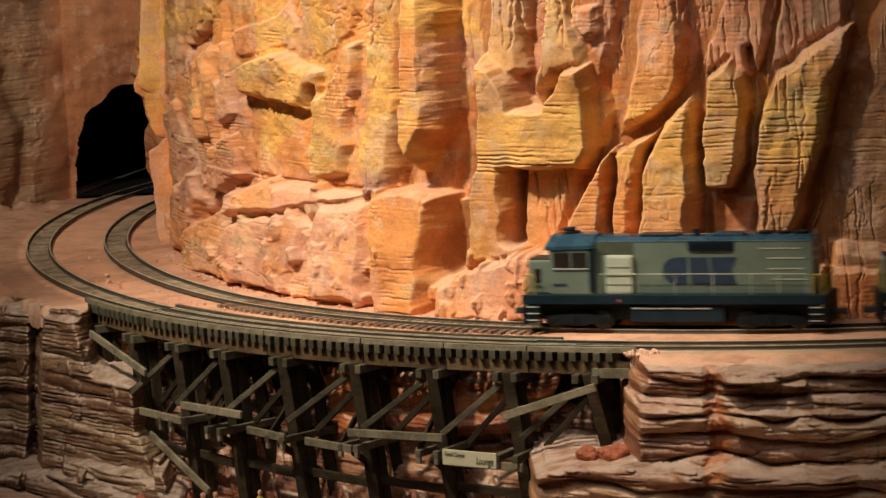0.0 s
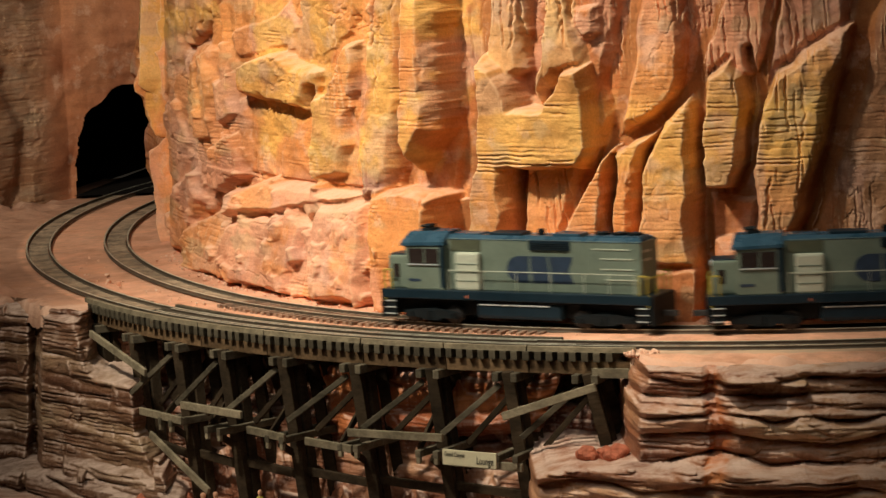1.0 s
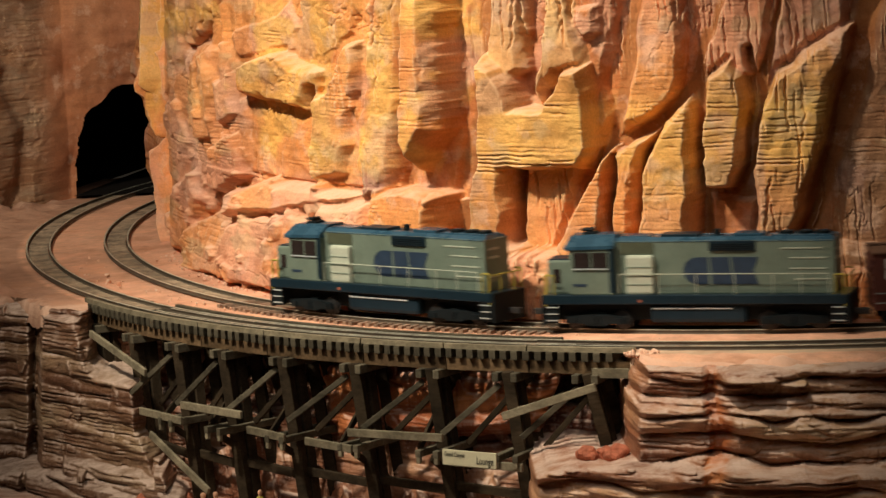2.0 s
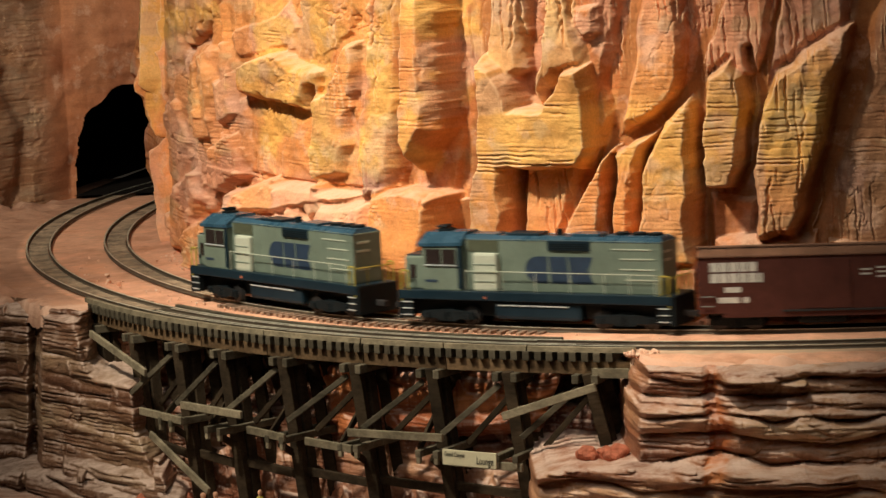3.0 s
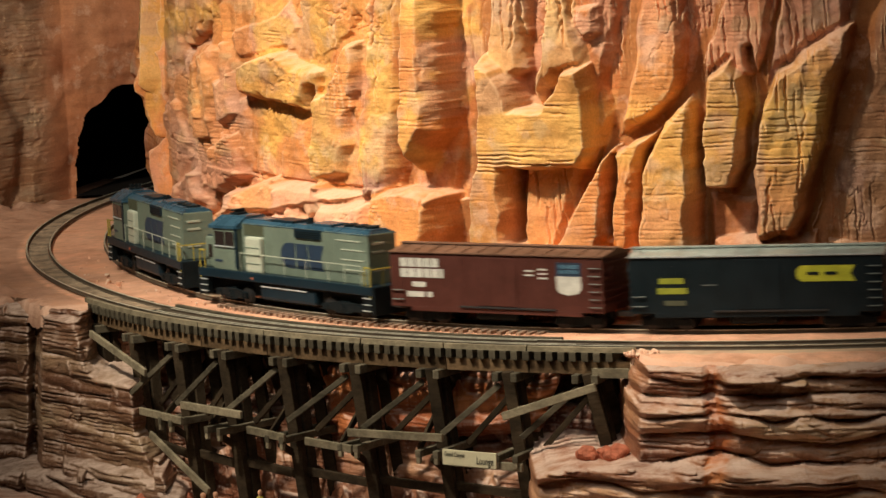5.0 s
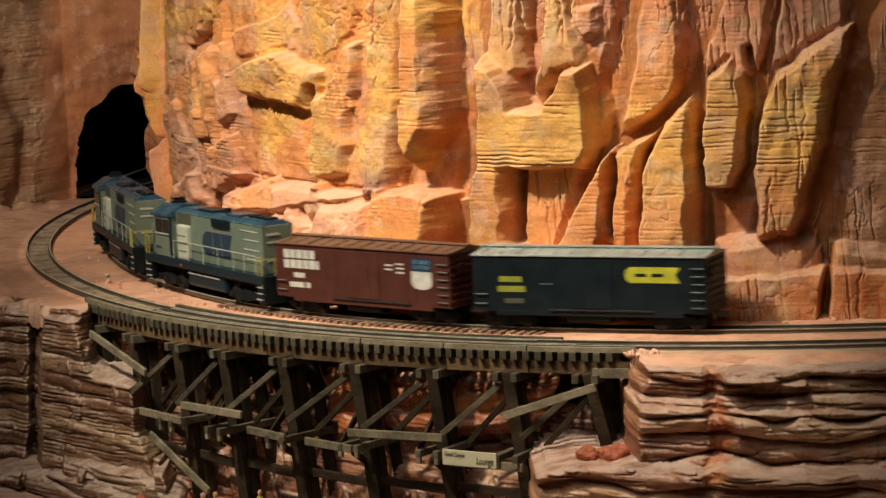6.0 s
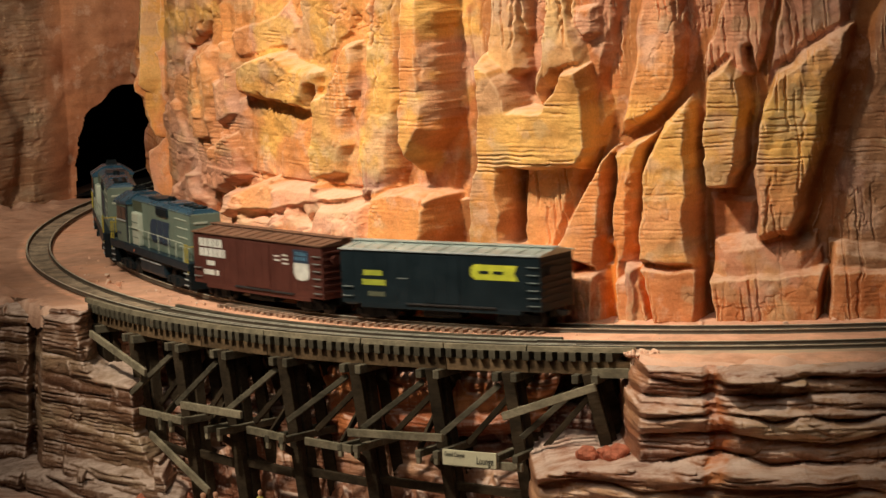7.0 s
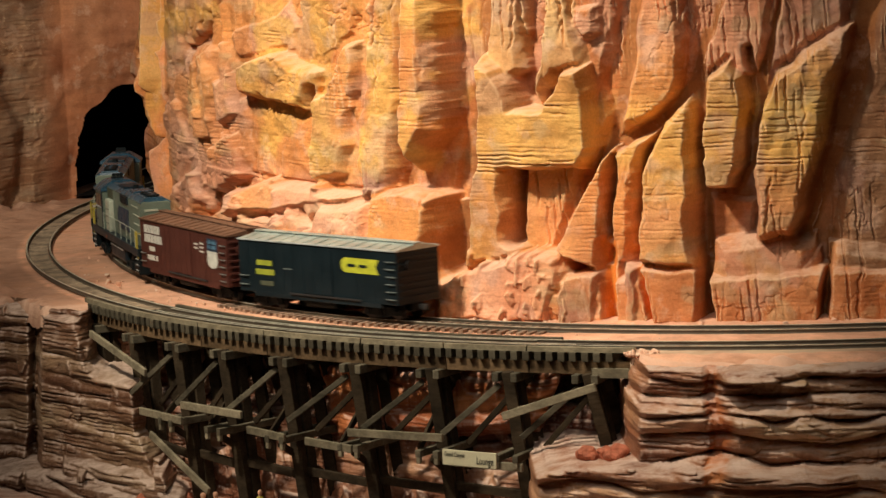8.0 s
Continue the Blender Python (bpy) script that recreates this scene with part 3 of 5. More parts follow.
slab(cliff_form, 'amber', 36, 4, 5, 1.0, 0.6, 0, -0.05, [(116.8, 84.0), (127.7, 107.8), (144.4, 126.6), (149.2, 118.0), (147.8, 88.6), (144.5, 46.1), (150.2, 28.4), (112.1, 31.0), (113.8, 52.7)])
slab(cliff_form, 'orange', 22, 3, 5, 0.7, 0.9, 0, 0, [(114.8, 203.4), (142.1, 202.6), (143.7, 153.3), (141.6, 136.9), (130.2, 120.6), (106.3, 109.0), (97.6, 102.4), (97.3, 110.4), (106.6, 150.7)])
slab(cliff_form, 'ochre', 35, 3, 4, 1.0, 0.4, 0, 0, [(156.5, 139.9), (169.8, 148.1), (176.1, 139.4), (178.5, 120.5), (175.2, 84.8), (168.2, 73.2), (154.7, 74.7), (151.5, 101.5)])
slab(cliff_form, 'umber', 10, 3, 4, 0.2, 0.1, 0, 0, [(151.0, 70.0), (180.0, 66.2), (177.6, 45.9), (161.0, 39.5), (148.7, 37.0)])
slab(cliff_form, 'ochre', 33, 4, 11, 0.9, 0.9, -0.12, 0, [(186.0, 119.5), (195.0, 138.8), (218.4, 154.2), (242.3, 166.2), (246.4, 156.4), (233.5, 131.6), (222.2, 83.4), (213.4, 48.0), (182.4, 42.1), (179.5, 84.5)])
slab(cliff_form, 'rose', 18, 3, 4, 0.6, 0.6, 0, 0, [(168.3, 201.5), (197.3, 200.5), (191.4, 161.5), (185.5, 141.4), (177.7, 138.4), (167.4, 147.8), (153.7, 139.6), (150.7, 146.3), (158.9, 165.8)])
slab(cliff_form, 'plum', 14, 3, 5, 0.3, 0.5, 0, 0.2, [(199.0, 200.3), (248.8, 198.3), (239.1, 166.1), (214.9, 154.0), (196.9, 142.8), (185.3, 124.8)])
slab(cliff_form, 'umber', 16, 5, 5, 0.4, 0.3, 0.05, 0, [(253.4, 198.2), (323.2, 195.1), (313.8, -12.9), (222.0, -9.5), (221.3, 33.2), (228.5, 72.1)])
slab(cliff_form, 'rust', 28, 9, 9, 0.8, 0.2, 0, -0.05, [(153.8, 43.6), (184.8, 48.4), (215.4, 45.2), (214.5, 25.8), (184.3, -4.3), (152.2, -4.1)])
slab(cliff_form, 'rust', 27, 9, 9, 0.2, 0.1, 0, 0, [(185.6, 29.4), (216.9, 38.5), (218.2, -5.1), (182.2, -4.5)])
slab(cliff_form, 'umber', 27, 7, 7, 0.4, 0.3, 0, 0, [(221.6, 41.6), (313.3, 34.8), (311.5, -8.6), (217.5, -5.1)])
slab(cliff_form, 'salmon', 39, 4, 4, 0.4, 0.3, 0, -0.1, [(-3.3, 24.8), (14.4, 24.5), (48.4, 36.7), (70.1, 35.3), (71.6, 26.0), (64.6, -4.9), (-4.8, -6.8)])
slab(cliff_form, 'plum', 39, 3, 3, 0.2, 0.1, 0, 0, [(70.9, 25.3), (92.5, 26.4), (91.1, -4.8), (64.6, -4.9)])
slab(cliff_form, 'flame', 35, 3, 5, 0.2, 0.3, 0, 0, [(92.8, 29.3), (100.8, 30.8), (108.3, -4.8), (88.0, -5.3)])
slab(cliff_form, 'plum', 37, 3, 3, 0.3, 0.1, 0, 0, [(103.2, 29.7), (112.9, 28.1), (115.3, -4.5), (105.5, -4.7)])
slab(cliff_form, 'rust', 38, 3, 4, 0.5, 0.4, 0, 0, [(112.6, 30.5), (151.8, 29.9), (149.0, -4.1), (113.6, -4.4)])
chips(cliff_form, 110, (-208, -35), (0, 75), 8, 3)
chips(cliff_form, 60, (-208, -35), (75, 185), 6, 5)
chips(cliff_form, 60, (-10, 80), (0, 34), 7, 4)
close_gaps(cliff_form, 2)
# the buttress beside the tunnel is one worn mass with upright flutes
cf_x, cf_z = cliff_form.x, cliff_form.z
buttress = ease((-22 - cf_x) / 22) * ease((cf_x + 224) / 26)
squeeze = 1 - buttress * np.where(cf_z > 70, 0.42, 0.22)
cliff_form.out = 24 + (cliff_form.out - 24) * squeeze
flute = 1 - 2.4 * np.abs(fbm(cf_x / 9 + 31, cf_z / 75 + 4, 3))
cliff_form.out += 3.4 * flute * ease((-128 - cf_x) / 30) * ease((cf_z - 60) / 35)
cliff_form.out += 1.6 * (1 - 2.4 * np.abs(fbm(cf_x / 12 + 7, cf_z / 90, 3))) * ease((cf_x - 10) / 20) * ease((cf_z - 128) / 12)
# paint: honey band half way up, brick red low down, blush and lilac above
upper = ease((cf_x - 8) / 14)
lit_side = upper * ease((236 - cf_x) / 14)
band = ease((cf_z - 80) / 12) * ease((134 - cf_z) / 16)
patch_a = fbm(cf_x / 34 + 5, cf_z / 42 + 2, 4)
patch_b = fbm(cf_x / 20 + 60, cf_z / 30 + 9, 4)
wash(cliff_form, "honey", lit_side * band * (0.62 + 0.8 * patch_a))
wash(cliff_form, "brick", lit_side * ease((84 - cf_z) / 26) * (0.45 + 0.9 * patch_b))
wash(cliff_form, "rose", ease((cf_x - 96) / 30) * ease((cf_z - 138) / 26) * (0.42 + 0.8 * patch_a))
wash(cliff_form, "blush", (1 - upper) * np.maximum(ease((-125 - cf_x) / 30), ease((85 - cf_z) / 20)) * ease(4 * (patch_a - 0.02)) * 0.7)
wash(cliff_form, "honey", (1 - upper) * ease((cf_z - 70) / 20) * ease(4 * (patch_b + 0.02)) * 0.75)
wash(cliff_form, "orange", (1 - upper) * ease(4 * (-patch_b - 0.02)) * 0.7)
wash(cliff_form, "sage", ease(5 * (fbm(cf_x / 16 + 80, cf_z / 14 + 33, 4) - 0.20)) * 0.4)
wash(cliff_form, "lilac", ease(5 * (fbm(cf_x / 18 + 140, cf_z / 26 + 73, 4) - 0.20)) * 0.4)
cliff_form.strata *= np.where(cf_x > 8, 0.42 + 0.75 * band, 0.16 + 0.7 * ease(5 * (fbm(cf_x / 22 + 9, cf_z / 20, 2) - 0.06)))
cliff_form.crack = np.maximum(cliff_form.crack, 0.35 * (1 - upper)) * (1.5 - 0.7 * band)
# clefts between the columns, their shade painted in with a dark pigment
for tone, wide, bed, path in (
        ("cleft_shade", 26, 1, [(25, 215), (16, 150), (9, 86), (-1, 26)]), ("cleft_shade", 12, 12, [(-29, 113), (-35, 73)]),
        ("cleft_shade", 9, 8, [(63, 200), (57, 148), (48, 129)]), ("cleft_shade", 17, 7, [(116, 205), (108, 148), (98, 104)]),
        ("cleft_shade", 11, 8, [(98, 105), (78, 69), (64, 40)]), ("cleft_shade", 10, 8, [(154, 164), (147, 134), (126, 115), (100, 98)]),
        ("cleft_shade", 7, 10, [(98, 93), (95, 45)]), ("flame", 10, 22, [(95, 42), (98, -4)]),
        ("cleft_shade", 7, 10, [(126, 109), (114, 82), (110, 42)]), ("flame", 7, 24, [(110, 36), (116, 22), (120, -4)]),
        ("cleft_shade", 9, 7, [(151, 131), (150, 85), (150, 43), (152, -4)]), ("cleft_shade", 9, 8, [(179, 153), (186, 128), (180, 88), (166, 70)]),
        ("cleft_shade", 6, 9, [(204, 200), (194, 162), (186, 128)]), ("cleft_shade", 22, 5, [(255, 185), (237, 122), (209, 48)]),
        ("cleft_shade", 8, 9, [(170, 200), (156, 160)]), ("cleft_shade", 8, 6, [(41, 84), (38, 42)]), ("cleft_shade", 4, 12, [(-42, 205), (-46, 158)]),
        ("cleft_shade", 4, 14, [(-84, 132), (-89, 74)]), ("cleft_shade", 9, 16, [(224, 46), (216, -4)])):
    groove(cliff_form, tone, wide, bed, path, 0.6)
carve(cliff_form, 1.0)
craze(cliff_form, buttress, 0.9, 13, 5.0)
craze(cliff_form, 0.6 * upper * (1 - band) * ease((cliff_form.crack - 0.15) * 6), 1.1, 16, 17.0)
rock_sheet("cliff", cliff_form, cliff_base, lambda x, z: x > np.interp(z, RIM_Z, RIM_X) - 34, ROCK,
           "orange and ochre painted plaster canyon cliff with cracked layers")

# ---- gorge below the trestle
EDGE_X = [-0.42, -0.36, -0.29, -0.227, -0.12, 0, 0.099, 0.152, 0.233, 0.36]
EDGE_Y = [2.21, 2.20, 2.18, 2.11, 2.0, 1.89, 1.83, 1.805, 1.80, 1.80]
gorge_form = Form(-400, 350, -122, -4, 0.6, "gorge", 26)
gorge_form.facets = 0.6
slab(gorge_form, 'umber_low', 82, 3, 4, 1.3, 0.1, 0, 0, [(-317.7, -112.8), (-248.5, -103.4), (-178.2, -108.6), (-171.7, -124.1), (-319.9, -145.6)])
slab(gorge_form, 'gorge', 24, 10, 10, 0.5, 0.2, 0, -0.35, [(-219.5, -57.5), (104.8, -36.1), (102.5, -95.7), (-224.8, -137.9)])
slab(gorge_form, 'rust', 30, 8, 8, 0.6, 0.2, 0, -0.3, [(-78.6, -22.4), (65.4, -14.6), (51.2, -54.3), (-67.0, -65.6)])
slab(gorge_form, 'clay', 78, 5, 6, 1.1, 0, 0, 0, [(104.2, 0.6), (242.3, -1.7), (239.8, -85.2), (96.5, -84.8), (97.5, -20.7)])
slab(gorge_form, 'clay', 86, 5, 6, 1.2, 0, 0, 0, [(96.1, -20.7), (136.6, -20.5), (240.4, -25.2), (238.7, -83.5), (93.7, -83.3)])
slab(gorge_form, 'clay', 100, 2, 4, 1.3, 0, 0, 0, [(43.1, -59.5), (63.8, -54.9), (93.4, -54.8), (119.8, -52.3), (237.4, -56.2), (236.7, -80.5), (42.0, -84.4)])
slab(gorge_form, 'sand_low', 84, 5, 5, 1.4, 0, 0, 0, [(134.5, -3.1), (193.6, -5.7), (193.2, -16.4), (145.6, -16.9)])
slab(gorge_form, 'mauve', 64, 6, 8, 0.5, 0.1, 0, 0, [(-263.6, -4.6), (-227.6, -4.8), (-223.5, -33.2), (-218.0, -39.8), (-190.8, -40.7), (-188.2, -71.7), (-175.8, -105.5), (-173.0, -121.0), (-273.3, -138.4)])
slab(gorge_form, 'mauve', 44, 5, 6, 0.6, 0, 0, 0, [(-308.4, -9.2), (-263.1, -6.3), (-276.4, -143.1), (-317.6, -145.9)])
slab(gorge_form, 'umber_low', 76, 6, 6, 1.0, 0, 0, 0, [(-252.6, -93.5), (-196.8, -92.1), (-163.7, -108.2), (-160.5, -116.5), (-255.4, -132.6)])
close_gaps(gorge_form, 3)
ledges(gorge_form, 11.5, 6.8)
ledges(gorge_form, 5.6, 2.0)
groove(gorge_form, 'rust', 15, -7, [(141, -4), (143, -30), (139, -58)], 2.0)
groove(gorge_form, 'umber_low', 7, -9, [(-268, -4), (-272, -60), (-275, -130)], 1.5)
chips(gorge_form, 18, (-330, -150), (-115, -8), 9, 8)
chips(gorge_form, 120, (-190, 30), (-118, -8), 12, 9)
gorge_form.strata = np.where(gorge_form.x < -150, 1.5, gorge_form.strata)
carve(gorge_form, 1.3, 0.75)
craze(gorge_form, 0.8 * np.ones(gorge_form.x.shape), 1.3, 17, 11.0)
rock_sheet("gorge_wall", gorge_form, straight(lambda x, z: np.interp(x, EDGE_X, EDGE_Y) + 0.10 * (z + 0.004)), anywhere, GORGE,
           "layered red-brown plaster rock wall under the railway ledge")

# ---- tunnel wall
portal_form = Form(-460, -150, -30, 300, 1.0, "portal", 10)
slab(portal_form, "tan", 26, 8, 14, 0.5, 0.2, 0, 0, [(-470, -30), (-372, -30), (-350, 20), (-345, 60), (-362, 100), (-380, 180), (-380, 310), (-470, 310)])
chips(portal_form, 30, (-460, -320), (-10, 200), 10, 12)
close_gaps(portal_form, 3)
portal_form.out = soften(portal_form.out, 6)
pf_x, pf_z = portal_form.x, portal_form.z
rough_side = ease((-312 - pf_x) / 26)
wash(portal_form, "tan", rough_side * (0.75 + 0.9 * fbm(pf_x / 40 + 3, pf_z / 22 + 7, 3)))
wash(portal_form, "umber", rough_side * ease(4 * (fbm(pf_x / 26 + 33, pf_z / 12 + 0.2 * pf_x / 12, 4) - 0.05)) * 0.7)
portal_form.strata = np.maximum(portal_form.strata, 1.5 * rough_side)
carve(portal_form, 1.2)
craze(portal_form, 0.9 * rough_side, 2.0, 20, 3.0)


def portal_base(x, z):
    mouth = np.hypot((x + 0.240) / 0.072, np.maximum(z, 0) / 0.095)
    return 2.735 + 0.012 * np.clip(1.35 - mouth, 0, 0.35) / 0.35 - 0.9 * np.maximum(-0.31 - x, 0) + 0.1 * z


def outside_mouth(x, z):
    wob = 0.03 * np.sin(x * 0.23) + 0.03 * np.sin(z * 0.31)
    return (np.abs((x + 236) / 71) ** 2.6 + np.abs(np.maximum(z, 0) / 91) ** 2.6 > 1 + wob) & ~((z < 2) & (np.abs(x + 236) < 71))


rock_sheet("tunnel_wall", portal_form, straight(portal_base), outside_mouth, ROCK, "red-brown plaster rock wall with a dark tunnel mouth")
# Tube behind the mouth, coloured black to stand in for the tunnel's darkness
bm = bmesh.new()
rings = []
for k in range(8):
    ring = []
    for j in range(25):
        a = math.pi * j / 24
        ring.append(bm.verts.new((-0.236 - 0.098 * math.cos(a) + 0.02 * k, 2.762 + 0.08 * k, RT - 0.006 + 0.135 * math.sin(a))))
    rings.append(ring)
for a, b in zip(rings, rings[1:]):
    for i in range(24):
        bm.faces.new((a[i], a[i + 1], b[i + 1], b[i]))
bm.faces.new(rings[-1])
# Black sheet added over the ground so it goes dark at the mouth
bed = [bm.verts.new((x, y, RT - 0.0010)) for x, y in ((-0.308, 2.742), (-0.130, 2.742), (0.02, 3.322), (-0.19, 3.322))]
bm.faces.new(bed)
tagged(part("tunnel_lining", bm, TUNNEL_DARK), "black tube and floor sheet standing in for the dark inside the tunnel", "tunnel", kind="structure")

# ---------------------------------------------------------------- ledge and canyon floor
SPAN0, SPAN1 = -0.574, -0.170


def ledge_rim(s):
    if SPAN0 < s < SPAN1:
        return 0.046
    if s >= SPAN1:
        return 0.072 + 0.033 * min(1.0, (s - SPAN1) / 0.025) + 0.010 * noise.noise(Vector((s * 60, 0, 3)))
    return 0.104 + 0.11 * min(1.0, max(0.0, SPAN0 - 0.06 - s) / 0.1)


def ground_sheet():
    bm = bmesh.new()
    colour = bm.verts.layers.float_color.new("pigment")
    count, across = 460, 64
    rings = []
    for i in range(count + 1):
        s = -1.32 + 1.77 * i / count
        rim = ledge_rim(s)
        ring = []
        for j in range(across + 1):
            off = -0.075 + (rim + 0.075) * j / across
            x, y, _ = line(s, off)
            nearest = min(abs(off), abs(off - GAP))
            free = min(1.0, max(0.0, (nearest - 0.012) / 0.012))
            z = -0.0036 + 0.0013 * min(1.0, max(0.0, (s + 0.27) / 0.05))
            rough = noise.fractal(Vector((x, y, 0.3)) * 90, 1.0, 2.0, 4)
            z += free * 0.0007 * rough + 0.0002 * rough
            z += 0.0015 * max(0.0, -0.024 - off) / 0.02
            wild = max(0.0, off - GAP - 0.026) if y < 2.73 else 0.0
            z += wild * (0.10 * noise.fractal(Vector((x, y, 7.0)) * 120, 1.0, 2.0, 4) + 0.24 * noise.fractal(Vector((x, y, 4.0)) * 38, 1.0, 2.0, 4) + (0.05 if s < -0.85 else -0.02))
            if j == across:
                z -= 0.012
            v = bm.verts.new((x, y, RT + z))
            warm = Vector((0.69, 0.375, 0.245)) * (1 + 0.22 * noise.noise(Vector((x, y, 1)) * 30) + 0.25 * noise.fractal(Vector((x, y, 5)) * 130, 1.0, 2.0, 3))
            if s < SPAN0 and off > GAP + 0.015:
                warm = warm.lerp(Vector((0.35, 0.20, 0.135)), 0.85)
            if s > SPAN1 and abs(off - GAP - 0.014) < 0.006:
                warm = warm.lerp(Vector((0.46, 0.38, 0.26)), 0.8)
            v[colour] = (*warm, 1)
            ring.append(v)
        rings.append(ring)
    for a, b in zip(rings, rings[1:]):
        for j in range(across):
            f = bm.faces.new((a[j], a[j + 1], b[j + 1], b[j]))
            f.smooth = True
    bmesh.ops.recalc_face_normals(bm, faces=bm.faces[:])
    return tagged(part("ground", bm, SAND), "pink sand ledge that carries the two tracks", "ground", kind="structure")


def canyon_floor():
    bm = bmesh.new()
    colour = bm.verts.layers.float_color.new("pigment")
    n = 110
    grid = []
    for i in range(n + 1):
        row = []
        for j in range(n + 1):
            x, y = -0.42 + 0.80 * i / n, 1.45 + 0.80 * j / n
            v = bm.verts.new((x, y, 0.004 * noise.fractal(Vector((x, y, 9)) * 25, 1.0, 2.0, 4)))
            v[colour] = (0.40, 0.17, 0.09, 1)
            row.append(v)
        grid.append(row)
    for i in range(n):
        for j in range(n):
            bm.faces.new((grid[i][j], grid[i + 1][j], grid[i + 1][j + 1], grid[i][j + 1])).smooth = True
    return tagged(part("canyon_floor", bm, GORGE), "red-brown sandy canyon floor", "ground", kind="structure")


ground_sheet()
canyon_floor()


# Unseen shell added to close the space around the layout
def room():
    for name, size in (("floor", (-2.3, 2.3, -1.6, 3.8, -1.06, -1.0)), ("ceiling", (-2.3, 2.3, -1.6, 3.8, 1.9, 1.96)),
                       ("wall_west", (-2.36, -2.3, -1.6, 3.8, -1.0, 1.9)), ("wall_east", (2.3, 2.36, -1.6, 3.8, -1.0, 1.9)),
                       ("wall_south", (-2.3, 2.3, -1.66, -1.6, -1.0, 1.9)), ("wall_north", (-2.3, 2.3, 3.8, 3.86, -1.0, 1.9))):
        tagged(part(name, a_box(*size), PLASTER), "plain pale plaster of the unseen exhibition room, bouncing fill light", "room shell", kind="structure")


room()

# ---------------------------------------------------------------- tracks
RAIL_PROFILE = ((-0.0009, -0.0026), (-0.0009, -0.0021), (-0.0003, -0.0017), (-0.0003, -0.0009), (-0.00055, -0.0007), (-0.00055, 0.0),
                (0.00055, 0.0), (0.00055, -0.0007), (0.0003, -0.0009), (0.0003, -0.0017), (0.0009, -0.0021), (0.0009, -0.0026))


def rail(off, s0, s1, parent, lift=0.0):
    web = part("rail", ribbon(bmesh.new(), s0, s1, 0.006, [(off + o, z + lift) for o, z in RAIL_PROFILE]), RAIL, parent)
    head = [(off - 0.00056, lift - 0.0001), (off - 0.00056, lift + 0.0001), (off + 0.00056, lift + 0.0001), (off + 0.00056, lift - 0.0001)]
    part("rail_head", ribbon(bmesh.new(), s0, s1, 0.006, head), RAIL_HEAD, web, "worn bright running surface")
    return web


def thing(name, label, category, group="", at=None):
    ob = new(name)
    ob.empty_display_size = 0.01
    if at is not None:
        ob.matrix_world = at
    return tagged(ob, label, category, group)


def tie_mesh(material, length, width, height):
    mesh = bpy.data.meshes.new("tie")
    bm = a_box(-width / 2, width / 2, -length / 2, length / 2, -height, 0, bevel=0.0003)
    bm.to_mesh(mesh)
    bm.free()
    mesh.materials.append(material)
    return mesh


def lay_ties(mesh, parent, off, s0, s1, pitch, z, wobble=0.0):
    s = s0
    while s < s1:
        x, y, h = line(s, off + random.uniform(-wobble, wobble))
        ob = new("tie", mesh)
        ob.parent = parent
        ob.matrix_world = Matrix.Translation((x, y, RT + z)) @ Matrix.Rotation(h + random.uniform(-0.02, 0.02), 4, "Z")
        s += pitch


inner_track = thing("railway_track", "curved inner track with steel rails in pink sand", "railway track", "tracks on the ledge")
outer_track = thing("railway_track", "curved outer track with steel rails crossing the trestle", "railway track", "tracks on the ledge")
for owner, off in ((inner_track, 0.0), (outer_track, GAP)):
    for side in (-0.5, 0.5):
        rail(off + side * GAUGE, -1.30, 0.44, owner)
lay_ties(tie_mesh(TIE, 0.034, 0.0034, 0.003), inner_track, 0.001, -0.50, -0.235, 0.0062, -0.0017, 0.0008)


def ballast(off, s0, s1, parent):
    bm = bmesh.new()
    count = int((s1 - s0) / 0.003)
    rings = []
    for i in range(count + 1):
        s = s0 + (s1 - s0) * i / count
        ring = []
        for j in range(9):
            o = off + (j / 8 - 0.5) * (GAUGE - 0.0030)
            x, y, _ = line(s, o)
            ring.append(bm.verts.new((x, y, RT - 0.0022 + 0.0006 * noise.fractal(Vector((x, y, 2)) * 260, 1.0, 2.0, 3))))
        rings.append(ring)
    for a, b in zip(rings, rings[1:]):
        for j in range(8):
            bm.faces.new((a[j], a[j + 1], b[j + 1], b[j]))
    part("ballast", bm, BALLAST, parent, "grey-brown gravel between the rails")


ballast(0.0, -1.30, -0.50, inner_track)
ballast(GAP, -1.30, SPAN0 + 0.06, outer_track)
ballast(0.0, -0.235, 0.43, inner_track)
ballast(GAP, SPAN1 - 0.01, 0.43, outer_track)

# ---------------------------------------------------------------- trestle
trestle = thing("trestle_bridge", "curved dark timber trestle bridge under the outer track", "bridge")
lay_ties(tie_mesh(TIMBER, 0.036, 0.0040, 0.0052), trestle, GAP, SPAN0 + 0.004, SPAN1 - 0.004, 0.0061, -0.0026, 0.0007)


def swept(name, off0, off1, z0, z1, s0, s1, material, label=""):
    part(name, ribbon(bmesh.new(), s0, s1, 0.006, [(off0, z0), (off0, z1), (off1, z1), (off1, z0)]), material, trestle, label)


cuts = [SPAN0 - 0.006, -0.51, -0.44, -0.385, -0.318, -0.268, -0.222, SPAN1 + 0.004]
